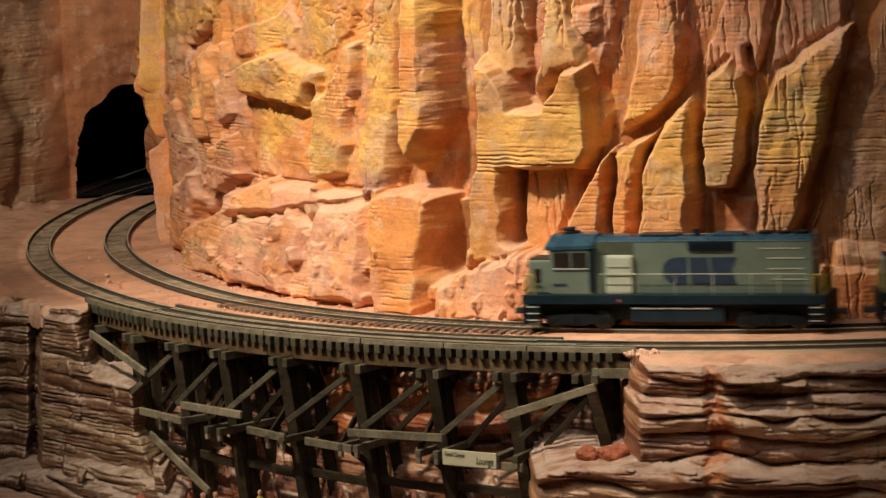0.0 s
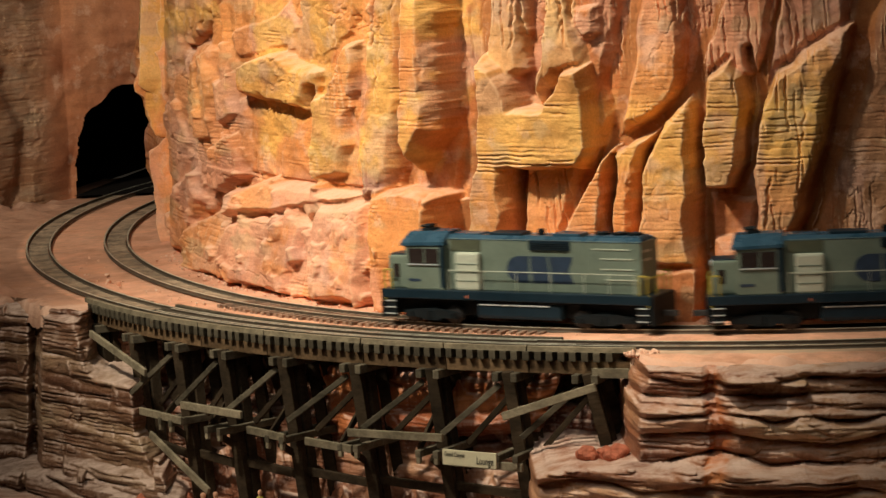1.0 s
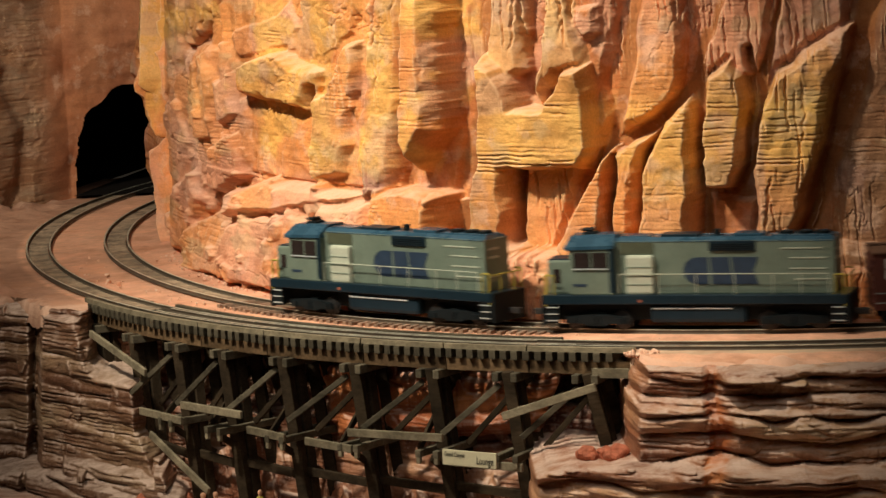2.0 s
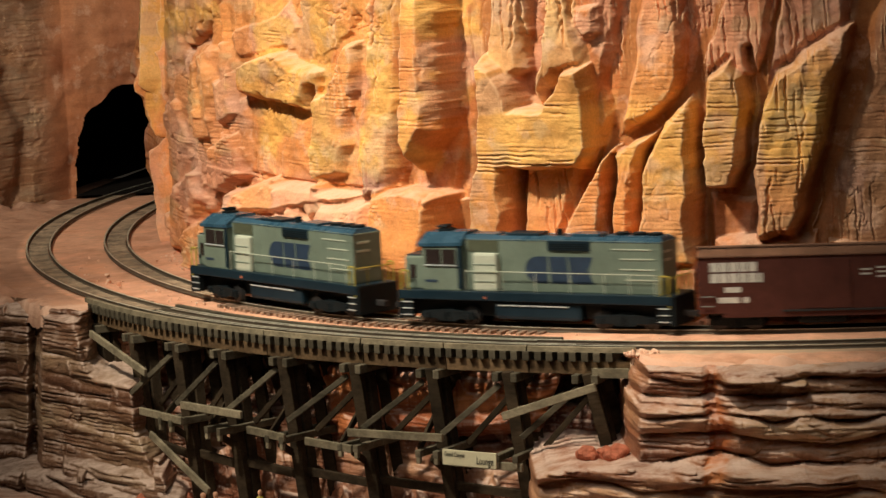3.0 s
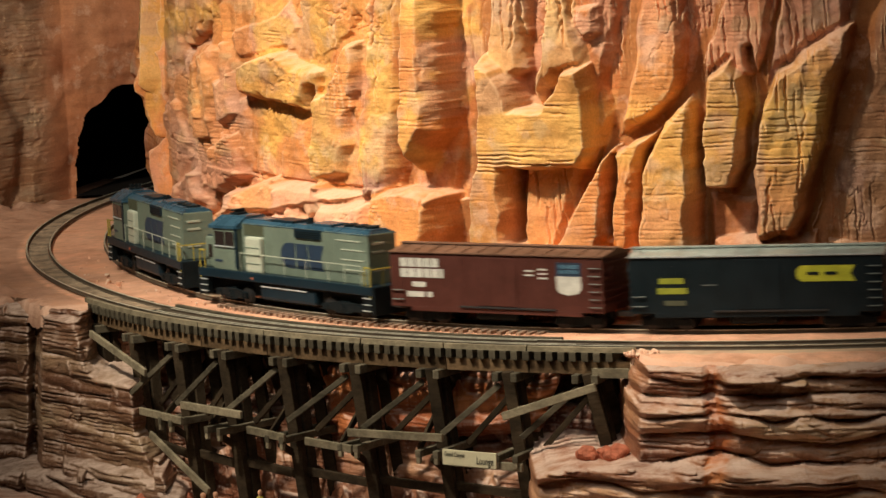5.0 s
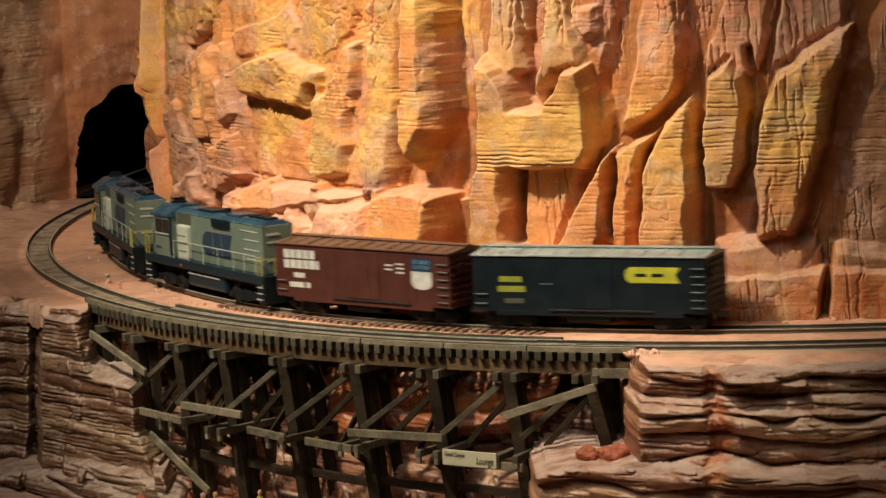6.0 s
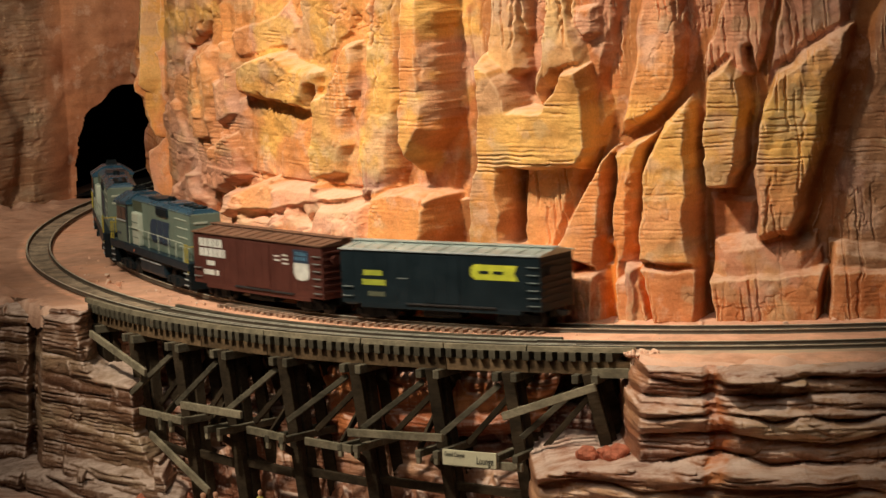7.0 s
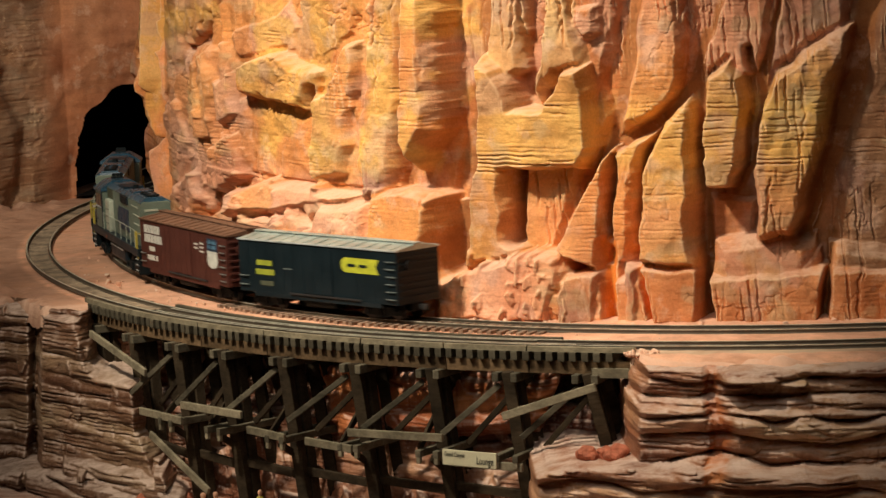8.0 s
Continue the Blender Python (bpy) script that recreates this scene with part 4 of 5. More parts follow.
for a, b in zip(cuts, cuts[1:]):
    swept("guard_timber", GAP + 0.0142, GAP + 0.0172, -0.0026, 0.0002, a + 0.0004, b - 0.0004, GREY_TIMBER, "grey weathered guard timber")
    swept("stringer", GAP + 0.0110, GAP + 0.0150, -0.0150, -0.0079, a + 0.0003, b - 0.0003, BROWN_TIMBER, "brown stringer beam")
    swept("stringer", GAP - 0.0125, GAP - 0.0085, -0.0148, -0.0079, a + 0.0003, b - 0.0003, DARK_TIMBER)
swept("guard_timber", GAP - 0.0172, GAP - 0.0142, -0.0026, 0.0002, -0.511, -0.215, TIMBER)
rail(GAP - 0.0052, -0.50, -0.225, trestle)
rail(GAP + 0.0052, -0.50, -0.200, trestle)
swept("end_sill", GAP + 0.006, GAP + 0.0185, -0.0165, -0.0115, SPAN1 - 0.018, SPAN1 + 0.003, GREY_TIMBER, "grey end sill")


def spot(s, off, z):
    x, y, _ = line(s, off)
    return Vector((x, y, RT + z))


def stick(name, a, b, width, height, material, label=""):
    part(name, beam(bmesh.new(), spot(*a), spot(*b), width, height), material, trestle, label)


BENTS = (-0.560, -0.509, -0.461, -0.419, -0.372, -0.323, -0.276, -0.233, -0.191)
FLOOR = -RT - 0.003
for n, s in enumerate(BENTS):
    foot = FLOOR if 1 <= n <= 7 else -0.07
    w = 0.0050
    for shift in (-w, w):
        stick("cap", (s + shift, GAP - 0.021, -0.0172), (s + shift, GAP + 0.0215, -0.0172), 0.0040, 0.0050, TIMBER)
        if 2 <= n <= 7:
            stick("bolt_block", (s + shift + 0.003, GAP + 0.0300, -0.0632), (s + shift + 0.003, GAP + 0.0302, -0.0672), 0.0026, 0.0026, GREY_TIMBER, "short grey bolted block")
            stick("sash", (s + shift + 0.003, GAP - 0.040, -0.0615), (s + shift + 0.003, GAP + 0.0315, -0.0615), 0.0036, 0.0042, TIMBER)
    for top, low in ((-0.016, -0.044), (-0.006, -0.014), (0.006, 0.006), (0.016, 0.012)):
        lean = 0.010
        stick("post", (s, GAP + top, -0.0145), (s + lean, GAP + low, foot), 0.0066, 0.0066, DARK_TIMBER)
    if 2 <= n <= 6:
        stick("sway_brace", (s - 0.004, GAP - 0.018, -0.020), (s - 0.004, GAP + 0.026, -0.060), 0.0018, 0.0040, DARK_TIMBER)
        stick("sway_brace", (s + 0.004, GAP + 0.028, -0.064), (s + 0.004, GAP - 0.040, -0.110), 0.0018, 0.0040, DARK_TIMBER)
for a, b in zip(BENTS[1:], BENTS[2:]):
    stick("diagonal_brace", (b - 0.004, GAP + 0.018, -0.0220), (a + 0.010, GAP + 0.027, -0.050), 0.0022, 0.0034, TIMBER)
    stick("diagonal_brace", (b + 0.003, GAP + 0.004, -0.0220), (a + 0.016, GAP + 0.010, -0.058), 0.0022, 0.0034, DARK_TIMBER)
    stick("girt", (a, GAP - 0.024, -0.036), (b, GAP - 0.024, -0.036), 0.003, 0.005, DARK_TIMBER)
    stick("girt", (a, GAP - 0.034, -0.078), (b, GAP - 0.034, -0.082), 0.003, 0.005, DARK_TIMBER)
    stick("girt", (a + 0.004, GAP + 0.010, -0.0830), (b + 0.004, GAP + 0.010, -0.0860), 0.003, 0.005, DARK_TIMBER)
FRONT = GAP + 0.0300
for a, b in (((-0.541, FRONT, -0.0168), (-0.476, FRONT, -0.0334)), ((-0.475, FRONT, -0.0713), (-0.423, FRONT, -0.0995)),
             ((-0.231, FRONT, -0.0376), (-0.183, FRONT, -0.0195)), ((-0.443, FRONT, -0.0490), (-0.393, FRONT, -0.0493)),
             ((-0.389, FRONT, -0.0576), (-0.362, FRONT, -0.0597)), ((-0.348, FRONT, -0.0600), (-0.318, FRONT, -0.0622)),
             ((-0.320, FRONT, -0.0525), (-0.264, FRONT, -0.0516)), ((-0.484, FRONT, -0.0581), (-0.443, FRONT, -0.0589)),
             ((-0.262, FRONT - 0.001, -0.0650), (-0.222, FRONT - 0.001, -0.0665))):
    stick("plank", a, b, 0.0022, 0.0046, GREY_TIMBER, "loose-looking grey plank brace")


def sign():
    a, b = spot(-0.2635, FRONT + 0.002, -0.0618), spot(-0.2345, FRONT + 0.002, -0.0628)
    d = b - a
    frame_m = Matrix.Translation((a + b) / 2) @ Matrix.Rotation(math.atan2(d.y, d.x), 4, "Z") @ Matrix.Rotation(0.03, 4, "Y")
    board = thing("sign_board", "small cream sign board with black lettering on the trestle", "sign", at=frame_m)
    half = d.length / 2
    part("board", a_box(-half, half, -0.0006, 0.0006, -0.0044, 0.0044, bevel=0.0002), SIGN_BOARD, board)
    for text, x, z, size in (("Grand Canyon", -half + 0.0014, 0.0006, 0.0033), ("Lounge", half - 0.0124, -0.0026, 0.0056)):
        data = bpy.data.curves.new("lettering", "FONT")
        data.body, data.size, data.extrude = text, size, 0.00005
        data.materials.append(SIGN_INK)
        made = new("lettering_curve", data)
        bpy.context.view_layer.update()
        mesh = bpy.data.meshes.new_from_object(made.evaluated_get(bpy.context.evaluated_depsgraph_get()))
        bpy.data.objects.remove(made)
        ob = new("lettering", mesh)
        ob.parent = board
        ob.matrix_basis = Matrix.Translation((x, -0.0008, z)) @ Matrix.Rotation(radians(90), 4, "X") @ Matrix.Diagonal((0.66, 1.15, 1, 1))


sign()

# ---------------------------------------------------------------- rolling stock (local millimetres; x runs back along the train)
def mm(bm):
    bmesh.ops.scale(bm, vec=(0.001, 0.001, 0.001), verts=bm.verts[:])
    return bm


def block(name, material, parent, x0, x1, y0, y1, z0, z1, bevel=0.4, label=""):
    return part(name, mm(a_box(x0, x1, y0, y1, z0, z1, bevel=bevel)), material, parent, label)


def plate(name, material, parent, outline, y, thick=0.25, label=""):
    return part(name, mm(prism(bmesh.new(), outline, y, y - thick)), material, parent, label)


def tube(name, material, parent, runs, radius, label="", sides=6):
    bm = bmesh.new()
    for a, b in runs:
        rod(bm, a, b, radius, sides)
    return part(name, mm(bm), material, parent, label)


moving_trucks = []


def truck(owner, x, base, radius, half_width, material=None):
    """A four-wheel truck: bolster, side frames, two wheelsets."""
    t = block("truck", BLACK, owner, -4, 4, -half_width + 1, half_width - 1, radius - 0.5, radius + 4.5, 0.5)
    t.matrix_basis = Matrix.Translation((x / 1000, 0, 0))
    for side in (-1, 1):
        y = side * half_width
        outline = [(-base - 5, radius - 1.5), (-base - 4, radius + 2.2), (-base / 2, radius + 3.6), (base / 2, radius + 3.6), (base + 4, radius + 2.2),
                   (base + 5, radius - 1.5), (base * 0.55, radius - 1.6), (base * 0.35, radius - 3.0), (-base * 0.35, radius - 3.0), (-base * 0.55, radius - 1.6)]
        bm = prism(bmesh.new(), outline, y - 0.9, y + 0.9)
        for bx in (-base, base):
            box(bm, bx - 1.6, bx + 1.6, min(y, y + side * 1.6), max(y, y + side * 1.6), radius - 1.6, radius + 1.8, 0.3)
        for bx in (-1.6, 0, 1.6):
            rod(bm, (bx, y + side * 0.9, radius - 2), (bx, y + side * 0.9, radius + 2.5), 0.6, 8)
        part("side_frame", mm(bm), BLACK, t)
    sets = []
    for bx in (-base, base):
        bm = bmesh.new()
        rod(bm, (0, -half_width + 2, 0), (0, half_width - 2, 0), 0.9, 8)
        for side in (-1, 1):
            rod(bm, (0, side * 7.3, 0), (0, side * 9.6, 0), radius, 22)
            rod(bm, (0, side * 7.0, 0), (0, side * 7.6, 0), radius + 0.7, 22)
            for k in range(4):
                a = math.pi / 2 * k
                rod(bm, (math.cos(a) * radius * 0.55, side * 9.5, math.sin(a) * radius * 0.55), (math.cos(a) * radius * 0.55, side * 9.9, math.sin(a) * radius * 0.55), radius * 0.16, 6)
        w = part("wheelset", mm(bm), STEEL, t)
        w.matrix_basis = Matrix.Translation((bx / 1000, 0, radius / 1000))
        sets.append((w, bx / 1000, radius / 1000))
    moving_trucks.append((owner, t, x / 1000, sets))
    return t


def locomotive(label):
    loco = thing("diesel_locomotive", label, "locomotive", "model train")
    block("sill", LOCO_BLUE, loco, -88, 88, -15.3, 15.3, 15.2, 20.6, 0.5, "dark blue side sill and walkway")
    hood = block("long_hood", LOCO_GREY, loco, -46, 81, -10.6, 10.6, 20.6, 51.0, 0.6, "grey-green long hood")
    for x0, x1, z in ((55, 76, 40.5), (55, 76, 34.5), (58, 78, 28.5), (50, 74, 46)):
        block("louvre", LOCO_PALE, hood, x0, x1, -11.0, -10.4, z, z + 0.7, 0.1)
    for x in (-22, -14, 1, 10, 18, 27, 40, 48, 56, 64, 72):
        block("door_seam", LOCO_GREY, hood, x, x + 0.4, -10.72, -10.4, 22, 49, 0.05)
    roof = part("roof", mm(prism(bmesh.new(), [(-46, 0), (81, 0), (80, 2.6), (-46, 2.6)], -7.2, 7.2)), LOCO_ROOF, loco, "blue roof")
    roof.matrix_basis = Matrix.Translation((0, 0, 0.050))
    for side in (-1, 1):
        bm = bmesh.new()
        a = [bm.verts.new(p) for p in ((-46, side * 10.9, 50.5), (81.2, side * 10.9, 50.5), (80, side * 7.2, 52.8), (-46, side * 7.2, 52.8))]
        b = [bm.verts.new(p) for p in ((-46, side * 10.0, 49.9), (81.2, side * 10.0, 49.9), (80, side * 6.6, 51.8), (-46, side * 6.6, 51.8))]
        bm.faces.new(a)
        bm.faces.new(b[::-1])
        for i in range(4):
            bm.faces.new((a[i], b[i], b[(i + 1) % 4], a[(i + 1) % 4]))
        bmesh.ops.recalc_face_normals(bm, faces=bm.faces[:])
        part("roof_edge", mm(bm), LOCO_ROOF, loco)
    for x0, x1, h in ((-20, 2, 54.2), (22, 40, 54.4), (44, 79, 53.6), (-44, -26, 53.4)):
        block("roof_hatch", LOCO_ROOF if h != 54.2 else LOCO_BLUE, loco, x0, x1, -6.5, 6.5, 52, h, 0.5)
    for x in (52, 63, 73):
        fan = part("radiator_fan", mm(rod(bmesh.new(), (x, 0, 53.4), (x, 0, 55.0), 4.6, 20)), BLACK, loco)
        part("fan_cap", mm(rod(bmesh.new(), (x, 0, 55.0), (x, 0, 55.5), 1.4, 12)), LOCO_ROOF, fan)
    part("exhaust_stack", mm(rod(bmesh.new(), (12, 0, 52), (12, 0, 56.2), 2.2, 14)), BLACK, loco)
    grille = block("brake_blister", LOCO_BLUE, loco, 9, 36, -11.4, 11.4, 45.0, 50.9, 0.5, "dark dynamic brake grille")
    for k in range(4):
        block("slat", BLACK, grille, 10.5, 34.5, -11.7, -11.2, 45.1 + 1.2 * k, 45.7 + 1.2 * k, 0.1)
    screen = block("intake_screen", LOCO_BLUE, loco, -43, -23, -11.0, -10.4, 43.6, 50.2, 0.1, "dark air intake screen")
    screen.data.materials[0] = OLIVE
    locker = block("equipment_box", LOCO_PALE, loco, -39, -23, -14.0, -9.5, 20.6, 43.0, 1.4, "pale equipment locker beside the cab")
    for z in (26, 31, 36):
        block("hinge", LOCO_GREY, locker, -38, -24, -14.25, -13.9, z, z + 0.6, 0.05)
    cab = block("cab", LOCO_GREY, loco, -72, -46, -14.6, 14.6, 20.6, 47.4, 0.7, "grey-green cab")
    bm = mm(prism(bmesh.new(), [(-74.5, 46.4), (-45.2, 47.2), (-45.6, 49.2), (-74.5, 48.2)], -15.4, 15.4))
    part("roof_overhang", bm, LOCO_ROOF, cab)
    bm = bmesh.new()
    ring = [(-74.5, 15.4, 48.2), (-45.5, 15.4, 49.0), (-45.5, 6.5, 54.6), (-72.5, 6.5, 54.0)]
    a = [bm.verts.new(p) for p in ring]
    b = [bm.verts.new((x, -y, z)) for x, y, z in ring]
    bm.faces.new(a)
    bm.faces.new(b[::-1])
    for i in range(4):
        bm.faces.new((a[i], b[i], b[(i + 1) % 4], a[(i + 1) % 4]))
    bmesh.ops.recalc_face_normals(bm, faces=bm.faces[:])
    part("cab_roof", mm(bm), LOCO_ROOF, loco, "light blue peaked cab roof")
    for x0, x1 in ((-69.5, -59.5), (-58.5, -49.5)):
        w = block("side_window", GLASS, cab, x0, x1, -14.95, -14.4, 36.0, 45.0, 0.3, "dark side window")
        block("window_sill", SILVER, w, x0 - 0.4, x1 + 0.4, -15.5, -14.8, 35.2, 35.9, 0.1)
    block("cab_rear_panel", LOCO_BLUE, cab, -48.5, -45.6, -14.9, -14.4, 22, 47, 0.2)
    for y0, y1 in ((-13.5, -9.8), (-8.6, -1.0), (1.0, 8.6), (9.8, 13.5)):
        block("front_window", GLASS, cab, -72.5, -71.8, y0, y1, 40.6, 46.0, 0.2)
    nose = block("short_hood", LOCO_GREY, loco, -86, -71.5, -10.4, 10.4, 20.6, 40.0, 1.2, "grey-green low nose")
    block("nose_cap", LOCO_BLUE, nose, -86, -71.5, -8.4, 8.4, 39.6, 40.8, 0.5)
    block("vent", GLASS, nose, -82.5, -78.5, -10.7, -10.2, 27, 35, 0.1)
    for y in (-2.4, 2.4):
        part("headlight", mm(rod(bmesh.new(), (-86.9, y, 44 - 6), (-85.8, y, 44 - 6), 1.5, 12)), SILVER, nose)
    horn = block("horn", BLACK, loco, -66, -58, -4, 4, 54, 55.6, 0.3)
    for y in (-2.6, 0.0, 2.6):
        bm = bmesh.new()
        bmesh.ops.create_cone(bm, cap_ends=True, segments=10, radius1=1.3, radius2=0.5, depth=7, matrix=Matrix.Translation((-64, y, 56.8)) @ Matrix.Rotation(radians(-90), 4, "Y"))
        part("trumpet", mm(bm), BLACK, horn)
    tank = part("fuel_tank", mm(box(bmesh.new(), -26, 30, -13.2, 13.2, 4.2, 14.6, 2.2)), LOCO_BLUE, loco, "dark blue fuel tank")
    block("tank_edge", SILVER, tank, -24, 22, -13.9, -13.0, 12.2, 13.0, 0.2)
    block("underframe", BLACK, loco, -84, 84, -8.5, 8.5, 5.5, 15.3, 0.4)
    block("air_reservoir", BLACK, loco, -14, 44, -14.2, -11, 14.0, 15.4, 0.3)
    for side in (-1, 1):
        y = side * 14.7
        runs = [((-43, y, 32.5), (78, y, 32.5))]
        runs += [((x, y, 20.4), (x, y, 32.5)) for x in (-43, -20, 2, 24, 46, 62, 78)]
        tube("handrail", LOCO_PALE, loco, runs, 0.26)
        for end in (-1, 1):
            x = end * 86.5
            tube("corner_rail", YELLOW, loco, [((x, y, 14), (x, y, 32)), ((x - end * 5, y, 20), (x - end * 5, y, 32)), ((x, y, 32), (x - end * 5, y, 32))], 0.5, "yellow corner handrail")
            stairs = block("step_well", BLACK, loco, min(x, x - end * 7), max(x, x - end * 7), min(y, y - side * 4), max(y, y - side * 4), 4.2, 15.4, 0.3)
            for z in (5.6, 9.4, 13.2):
                block("step_edge", SILVER, stairs, min(x, x - end * 7), max(x, x - end * 7), min(y - side * 0.2, y + side * 0.7), max(y - side * 0.2, y + side * 0.7), z, z + 0.6, 0.1)
    for end in (-1, 1):
        block("pilot", BLACK, loco, min(end * 87.4, end * 89.6), max(end * 87.4, end * 89.6), -14.5, 14.5, 3.2, 20.4, 0.4)
        block("coupler", STEEL, loco, min(end * 89, end * 98), max(end * 89, end * 98), -1.8, 1.8, 7.6, 11, 0.6)
        tube("end_rail", YELLOW, loco, [((end * 88, -14, 31), (end * 88, 14, 31)), ((end * 88, -6, 20), (end * 88, -6, 31)), ((end * 88, 6, 20), (end * 88, 6, 31))], 0.4)
    half_round = [(8.5, 26), (8.5, 41.5)] + [(2.5 + 8.5 * math.cos(t), 33.75 + 7.75 * math.sin(t)) for t in (math.pi / 2 + math.pi * k / 14 for k in range(15))]
    for outline in (half_round, [(10.6, 26), (22.5, 26), (20.5, 41.5), (9.6, 41.5)], [(23.8, 26), (37.4, 26), (34.4, 33.8), (37.4, 41.5), (21.8, 41.5)]):
        plate("emblem", LOGO_BLUE, loco, outline, -10.6, 0.3, "faded dark blue painted emblem")
    plate("data_bar", LOGO_BLUE, loco, [(-70, 25.5), (-62, 25.5), (-62, 27), (-70, 27)], -14.6, 0.2)
    part("fuel_cap", mm(rod(bmesh.new(), (-31, -15.7, 17.2), (-31, -15.0, 17.2), 0.9, 12)), RED_STONE, loco, "small red fuel cap")
    for z in (28.5, 39.5, 44.5):
        block("end_plate", LOCO_PALE, hood, 80.9, 81.4, -7.5, 1.5, z, z + 1.4, 0.1)
    for x in (-56, 56):
        truck(loco, x, 14.5, 5.4, 12.2)
    return loco


def boxcar(label, body_mat, roof_mat, half, marks):
    car = thing("boxcar", label, "freight car", "model train")
    body = block("body", body_mat, car, -half, half, -17.3, 17.3, 10.6, 43.0, 0.35)
    bm = prism(bmesh.new(), [(-17.9, 42.4), (17.9, 42.4), (17.9, 43.2), (0, 45.8), (-17.9, 43.2)], -half - 0.4, half + 0.4)
    bmesh.ops.transform(bm, matrix=Matrix.Rotation(radians(90), 4, "Z"), verts=bm.verts[:])
    roof = part("roof", mm(bm), roof_mat, car)
    count = 13
    for k in range(count):
        x = -half + 2 * half * (k + 0.5) / count
        for side in (-1, 1):
            bm = bmesh.new()
            beam(bm, (x, side * 17.6, 43.5), (x, side * 2.6, 45.6), 0.8, 0.6, 0.1)
            part("roof_rib", mm(bm), roof_mat, roof)
    for y in (-2.0, 0.0, 2.0):
        block("roof_walk", roof_mat, roof, -half - 1.5, half + 1.5, y - 0.85, y + 0.85, 46.2, 46.8, 0.1)
    for k in range(9):
        x = -half + 2 * half * k / 8
        block("walk_bracket", roof_mat, roof, x - 0.5, x + 0.5, -3, 3, 45.3, 46.3, 0.05)
    # Near eave under the silver roof: the roof's glint put into bright colour
    block("eave_trim", SILVER if roof_mat == GREEN_ROOF else roof_mat, roof, -half - 0.5, half + 0.5, -18.2, -17.2, 42.6, 43.5, 0.15)
    block("eave_trim", roof_mat, roof, -half - 0.5, half + 0.5, 17.2, 18.2, 42.6, 43.5, 0.15)
    for side in (-1, 1):
        y = side * 17.4
        door = block("door", body_mat, body, -12, 15, min(y, y + side * 0.3), max(y, y + side * 0.3), 12.6, 41, 0.2)
        for x in (-12, -3, 6, 14):
            block("door_rib", body_mat, door, x, x + 0.7, min(y, y + side * 0.5), max(y, y + side * 0.5), 12.8, 40.8, 0.1)
        block("door_rail", STEEL, body, -24, 40, min(y, y + side * 1.0), max(y, y + side * 1.0), 11.2, 12.2, 0.1)
        block("side_sill", body_mat, body, -half + 14, half - 14, min(y - side * 1.2, y), max(y - side * 1.2, y), 8.2, 11.0, 0.2)
        k = -half + 9
        while k < half - 5:
            if not -14 < k < 17:
                block("rivet_seam", body_mat, body, k, k + 0.4, min(y, y + side * 0.1), max(y, y + side * 0.1), 11.5, 42, 0.05)
            k += 8.2
        for end, rungs in ((-1, (15, 20.5)), (1, (14, 18.5, 23, 27.5, 32, 36.5))):
            for z in rungs:
                x = end * (half - 5)
                tube("grab_iron", GRAB, body, [((x - 3.4, y + side * 1.0, z), (x + 3.4, y + side * 1.0, z)), ((x - 3.4, y, z), (x - 3.4, y + side * 1, z)), ((x + 3.4, y, z), (x + 3.4, y + side * 1, z))], 0.35)
    for end in (-1, 1):
        x = end * half
        for k in range(7):
            z = 14 + 4.0 * k
            block("end_rib", body_mat, body, min(x, x + end * 0.9), max(x, x + end * 0.9), -15.5, 15.5, z, z + 1.6, 0.4)
        block("coupler", STEEL, car, min(x, x + end * 7), max(x, x + end * 7), -1.8, 1.8, 6.8, 10, 0.6)
        wheel = part("brake_wheel", mm(rod(bmesh.new(), (x + end * 1.2, -8, 34), (x + end * 2.0, -8, 34), 3.2, 14)), body_mat, car)
    block("underframe", BLACK, car, -half + 3, half - 3, -3, 3, 5.6, 10.7, 0.4)
    block("brake_tank", BLACK, car, -16, 12, -14, -4, 3.6, 9.5, 2.0)
    for material, outline in marks:
        plate("marking", material, body, outline, -17.3, 0.22)
    for x in (-half + 21, half - 21):
        truck(car, x, 10.5, 4.7, 11.5)
    return car


def bar(x0, x1, z0, z1):
    return [(x0, z0), (x1, z0), (x1, z1), (x0, z1)]


OLIVE = plain("olive_screen", (0.075, 0.085, 0.05), 0.6)
LOCO_PALE = plain("loco_pale_paint", (0.46, 0.50, 0.40), 0.4, wear=(0.85, 1.1), scale=60)
loco_a = locomotive("grey-green and dark blue diesel locomotive leading the train")
loco_b = locomotive("grey-green and dark blue diesel locomotive coupled behind another")
word = [(WHITE, bar(x, x + 4.6, z, z + 5.2)) for z in (34.4, 28.2) for x in (-64, -58.6, -53.2, -47.8, -42.4)] + [(WHITE, bar(-37.2, -34.6, 28.2, 33.4))]
small = [(WHITE, bar(-56, -47, 22.6, 25.6)), (WHITE, bar(-60, -48, 16.6, 19.8)), (WHITE, bar(-46, -42.6, 16.6, 19.8))]
small += [(WHITE, bar(x, x + 6, z, z + 1.0)) for x, z in ((20, 33.5), (29, 34.5), (20, 31), (29, 32), (29, 29.4))]
shield = [(WHITE, [(41, 31.4), (57, 31.4), (57, 24), (55, 21.6), (49, 20.4), (43, 21.6), (41, 24)]),
          (LOGO_BLUE, bar(41, 57, 31.4, 39.4)), (PALE_BLUE, bar(42.5, 55.5, 33, 35.2)), (PALE_BLUE, bar(42.5, 55.5, 36, 38.2))]
red_car = boxcar("dark red-brown boxcar with white marks and a shield", OXIDE, OXIDE_ROOF, 71.0, word + small + shield)
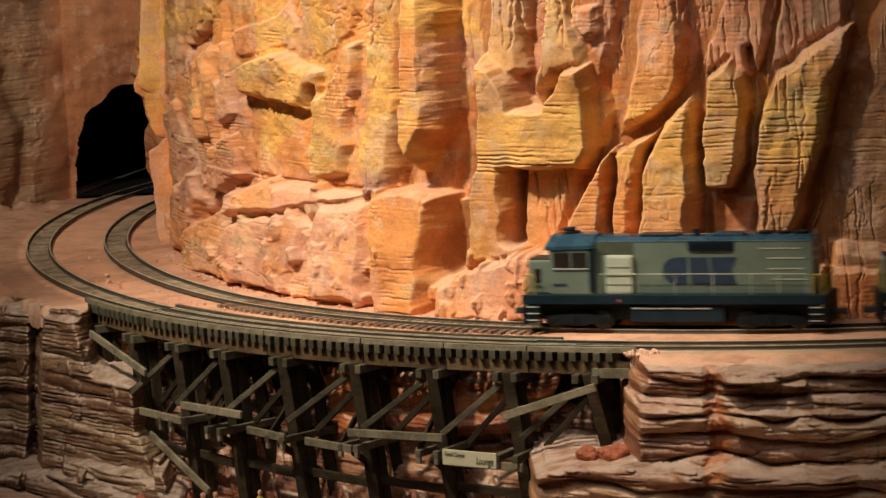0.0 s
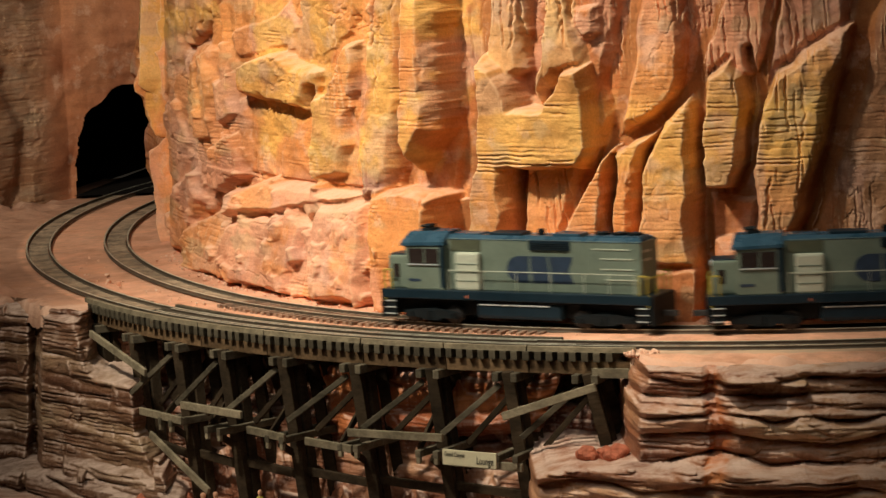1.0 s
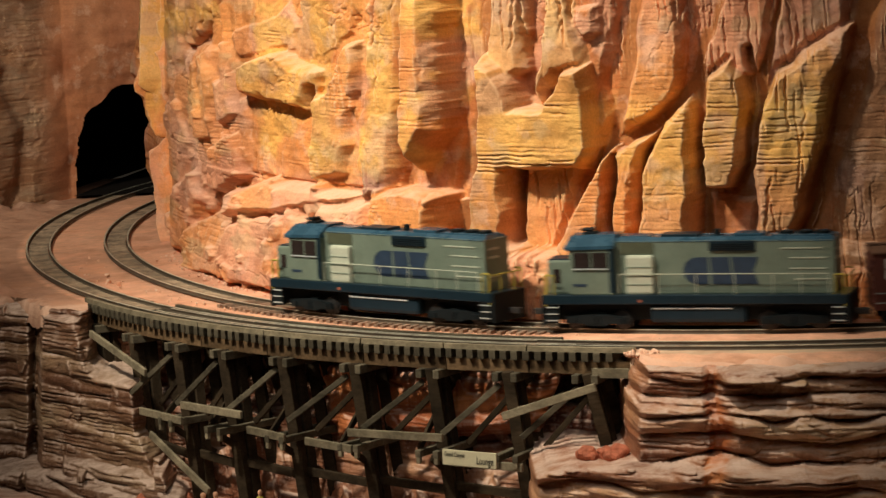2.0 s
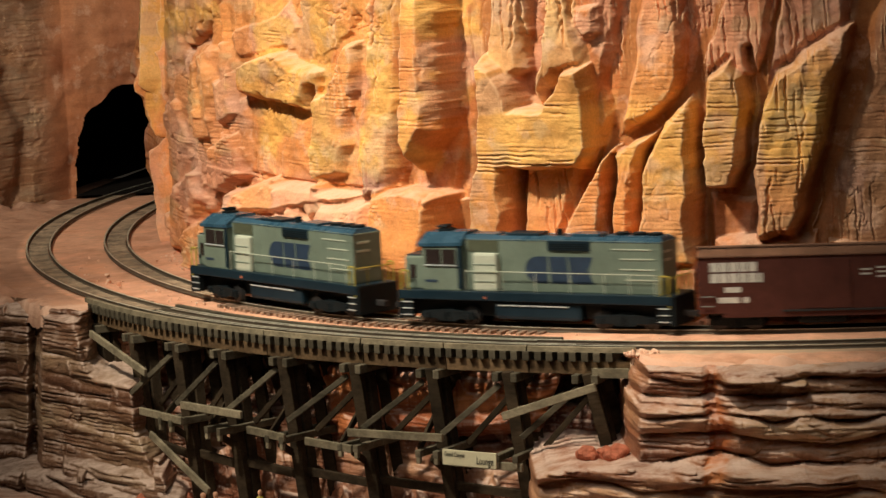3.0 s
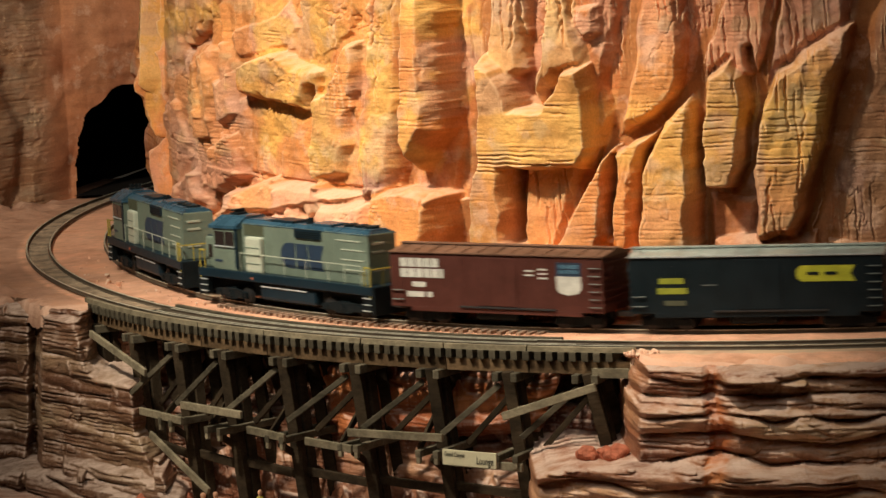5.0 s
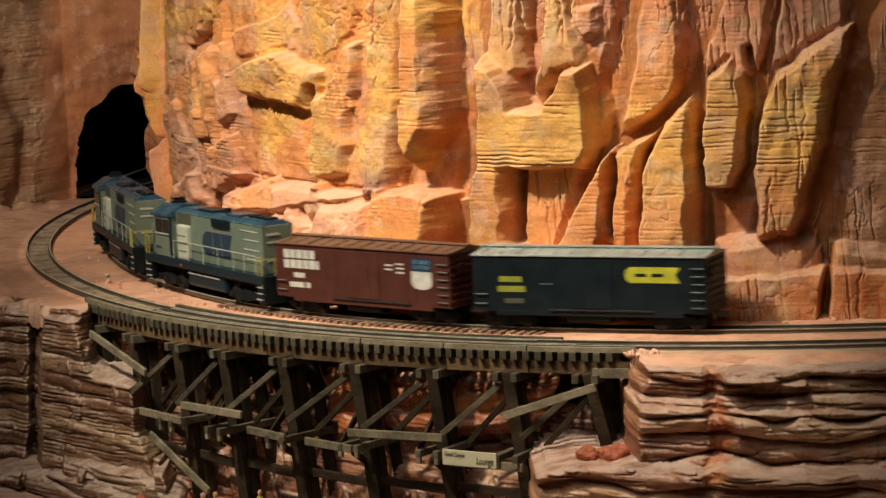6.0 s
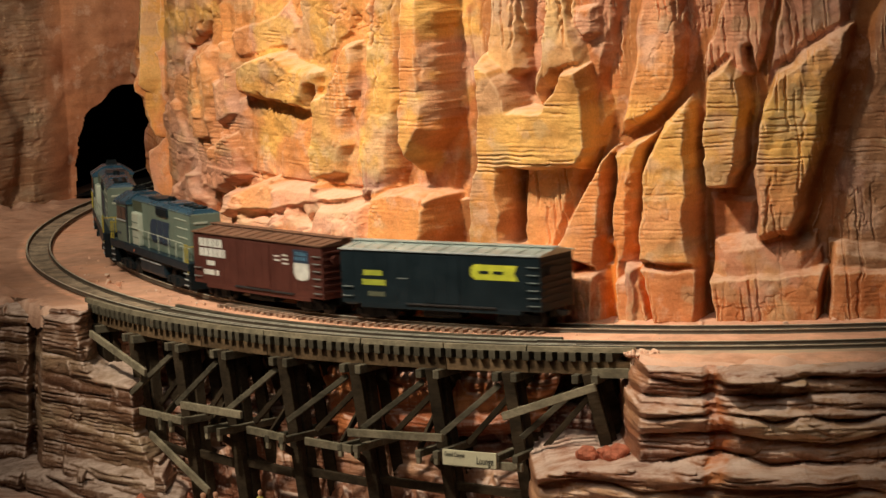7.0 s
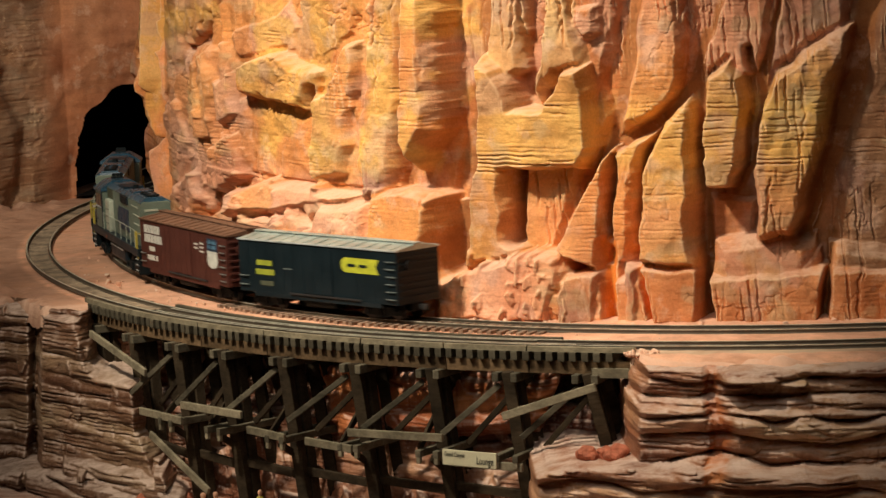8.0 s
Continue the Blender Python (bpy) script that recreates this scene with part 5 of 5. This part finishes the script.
code = [(DULL_LIME, bar(-55, -41, 27.6, 30.8)), (DULL_LIME, bar(-56, -39, 21.8, 25.2)), (OLIVE, bar(-52, -40, 15.2, 18.0)), (GRAB, bar(-30, -22, 26.4, 26.9))]
mark = [(LIME, [(26, 28.0), (56, 28.0), (53.4, 32.5), (56, 37.0), (26, 37.0), (23.5, 35.0), (23, 32.5), (23.5, 30.0)]),
        (GREEN, bar(29, 36, 31.6, 33.4)), (GREEN, bar(39, 46, 31.6, 33.4))]
green_car = boxcar("dark green boxcar with silver roof and yellow marks", GREEN, GREEN_ROOF, 71.7, code + mark[:1])
for material, outline in mark[1:]:
    plate("marking", material, green_car.children[0], outline, -17.55, 0.2)

# ---------------------------------------------------------------- loose stones and figures
def stone(name, x, y, z, size, seed, squash=0.8):
    bm = bmesh.new()
    bmesh.ops.create_icosphere(bm, subdivisions=3, radius=1.0)
    for v in bm.verts:
        n = noise.fractal(v.co * 1.3 + Vector((seed * 7.1, 0, 0)), 1.0, 2.0, 4)
        v.co = v.co * (1 + 0.26 * n)
        v.co.z *= squash
    bmesh.ops.scale(bm, vec=(size,) * 3, verts=bm.verts[:])
    ob = part(name, bm, RED_STONE)
    ob.location = (x, y, z + size * squash * 0.6)
    return tagged(ob, "rough red sandstone lump lying on the rock", "rock", "loose rocks")


def figure(x, y, colour, seed):
    """A small standing figure as one plain shape."""
    mat = plain("figure_coat", colour, 0.7)
    bm = bmesh.new()
    profile = [(0.0, 0.0022), (0.008, 0.0028), (0.013, 0.0034), (0.0162, 0.0030), (0.0172, 0.0011), (0.0182, 0.0017), (0.0196, 0.0018), (0.0206, 0.0011), (0.021, 0.0002)]
    rings = []
    for z, r in profile:
        rings.append([bm.verts.new((r * math.cos(2 * math.pi * k / 10), 0.7 * r * math.sin(2 * math.pi * k / 10), z)) for k in range(10)])
    for a, b in zip(rings, rings[1:]):
        for k in range(10):
            f = bm.faces.new((a[k], a[(k + 1) % 10], b[(k + 1) % 10], b[k]))
            f.smooth = True
            f.material_index = 1 if a[0].co.z > 0.0165 else 0
    bm.faces.new(rings[0][::-1])
    bm.faces.new(rings[-1])
    ob = part("figurine", bm, mat)
    ob.data.materials.append(SKIN)
    ob.location = (x, y, 0.001)
    ob.rotation_euler[2] = seed
    return tagged(ob, "tiny painted plastic figurine standing on the canyon floor", "figurine", "figurines under the bridge")


for n, (x, y, z, r) in enumerate(((0.0735, 1.757, 0.0640, 0.0062), (0.0830, 1.759, 0.0640, 0.0052), (0.0900, 1.757, 0.0640, 0.0066), (0.0860, 1.752, 0.0640, 0.0044),
                                  (-0.188, 1.985, 0.0, 0.010), (-0.176, 1.972, 0.0, 0.008), (-0.168, 1.985, 0.0, 0.009), (-0.181, 1.965, 0.0, 0.006),
                                  (-0.160, 1.975, 0.0, 0.007), (-0.150, 1.985, 0.0, 0.006), (-0.195, 1.972, 0.0, 0.007), (-0.172, 1.960, 0.0, 0.005))):
    stone("loose_rock", x, y, z, r, n)
for x, colour, turn in ((-0.1505, (0.10, 0.22, 0.33), 0.2), (-0.1430, (0.55, 0.10, 0.04), 0.6), (-0.1165, (0.42, 0.36, 0.06), 1.1), (-0.0705, (0.06, 0.20, 0.36), 0.1)):
    figure(x, 1.93, colour, turn)


def scree():
    """Grit and crumbs of plaster along the foot of the cliff."""
    rng = random.Random(21)
    bm = bmesh.new()
    colour = bm.verts.layers.float_color.new("pigment")
    for k in range(620):
        s = rng.uniform(-0.80, 0.05)
        off = -0.0365 + abs(rng.gauss(0, 0.006)) if k % 5 else rng.uniform(0.016, 0.04)
        r = rng.uniform(0.0003, 0.0011) if k % 14 else rng.uniform(0.0012, 0.0024)
        if k % 9 == 4:
            s, off, r = rng.uniform(-0.172, -0.155), rng.uniform(0.068, 0.080), rng.uniform(0.0008, 0.0020)
        x, y, _ = line(s, off)
        made = bmesh.ops.create_icosphere(bm, subdivisions=1, radius=r, matrix=Matrix.Translation((x, y, RT - 0.0032 + r * 0.4)))["verts"]
        shade = rng.uniform(0.75, 1.15)
        tone = rng.choice(((0.70, 0.36, 0.22), (0.74, 0.50, 0.34), (0.55, 0.22, 0.11), (0.70, 0.58, 0.46)))
        for v in made:
            v.co += Vector((rng.uniform(-1, 1), rng.uniform(-1, 1), rng.uniform(-1, 1))) * r * 0.35
            v[colour] = (*(c * shade for c in tone), 1)
    return tagged(part("scree", bm, SAND), "pink and pale grit strewn along the cliff foot", "gravel", kind="stuff")


scree()

# ---------------------------------------------------------------- motion
SPEED = 0.0955
PLACES = ((loco_a, -0.1615, 0.056), (loco_b, 0.0415, 0.056), (red_car, 0.2103, 0.050), (green_car, 0.3636, 0.0507))


def ride(s, pivot):
    x0, y0, _ = line(s - pivot, 0)
    x1, y1, _ = line(s + pivot, 0)
    return Matrix.Translation(((x0 + x1) / 2, (y0 + y1) / 2, RT)) @ Matrix.Rotation(math.atan2(y1 - y0, x1 - x0), 4, "Z")


def motions():
    for owner, start, pivot in PLACES:
        times = [0.2 * k for k in range(41)]
        walk(owner, [(t, ride(start - SPEED * t, pivot)) for t in times])
        for o, t_ob, x, sets in moving_trucks:
            if o is not owner:
                continue
            rows = []
            for t in times:
                s = start - SPEED * t
                m = ride(s, pivot)
                yaw = line(s + x, 0)[2] - math.atan2(m[1][0], m[0][0])
                rows.append((t, Matrix.Translation((x, 0, 0)) @ Matrix.Rotation(yaw, 4, "Z")))
            walk(t_ob, rows)
            for w, bx, r in sets:
                walk(w, [(k / 15, Matrix.Translation((bx, 0, r)) @ Matrix.Rotation(-SPEED / r * k / 15, 4, "Y")) for k in range(121)])


motions()
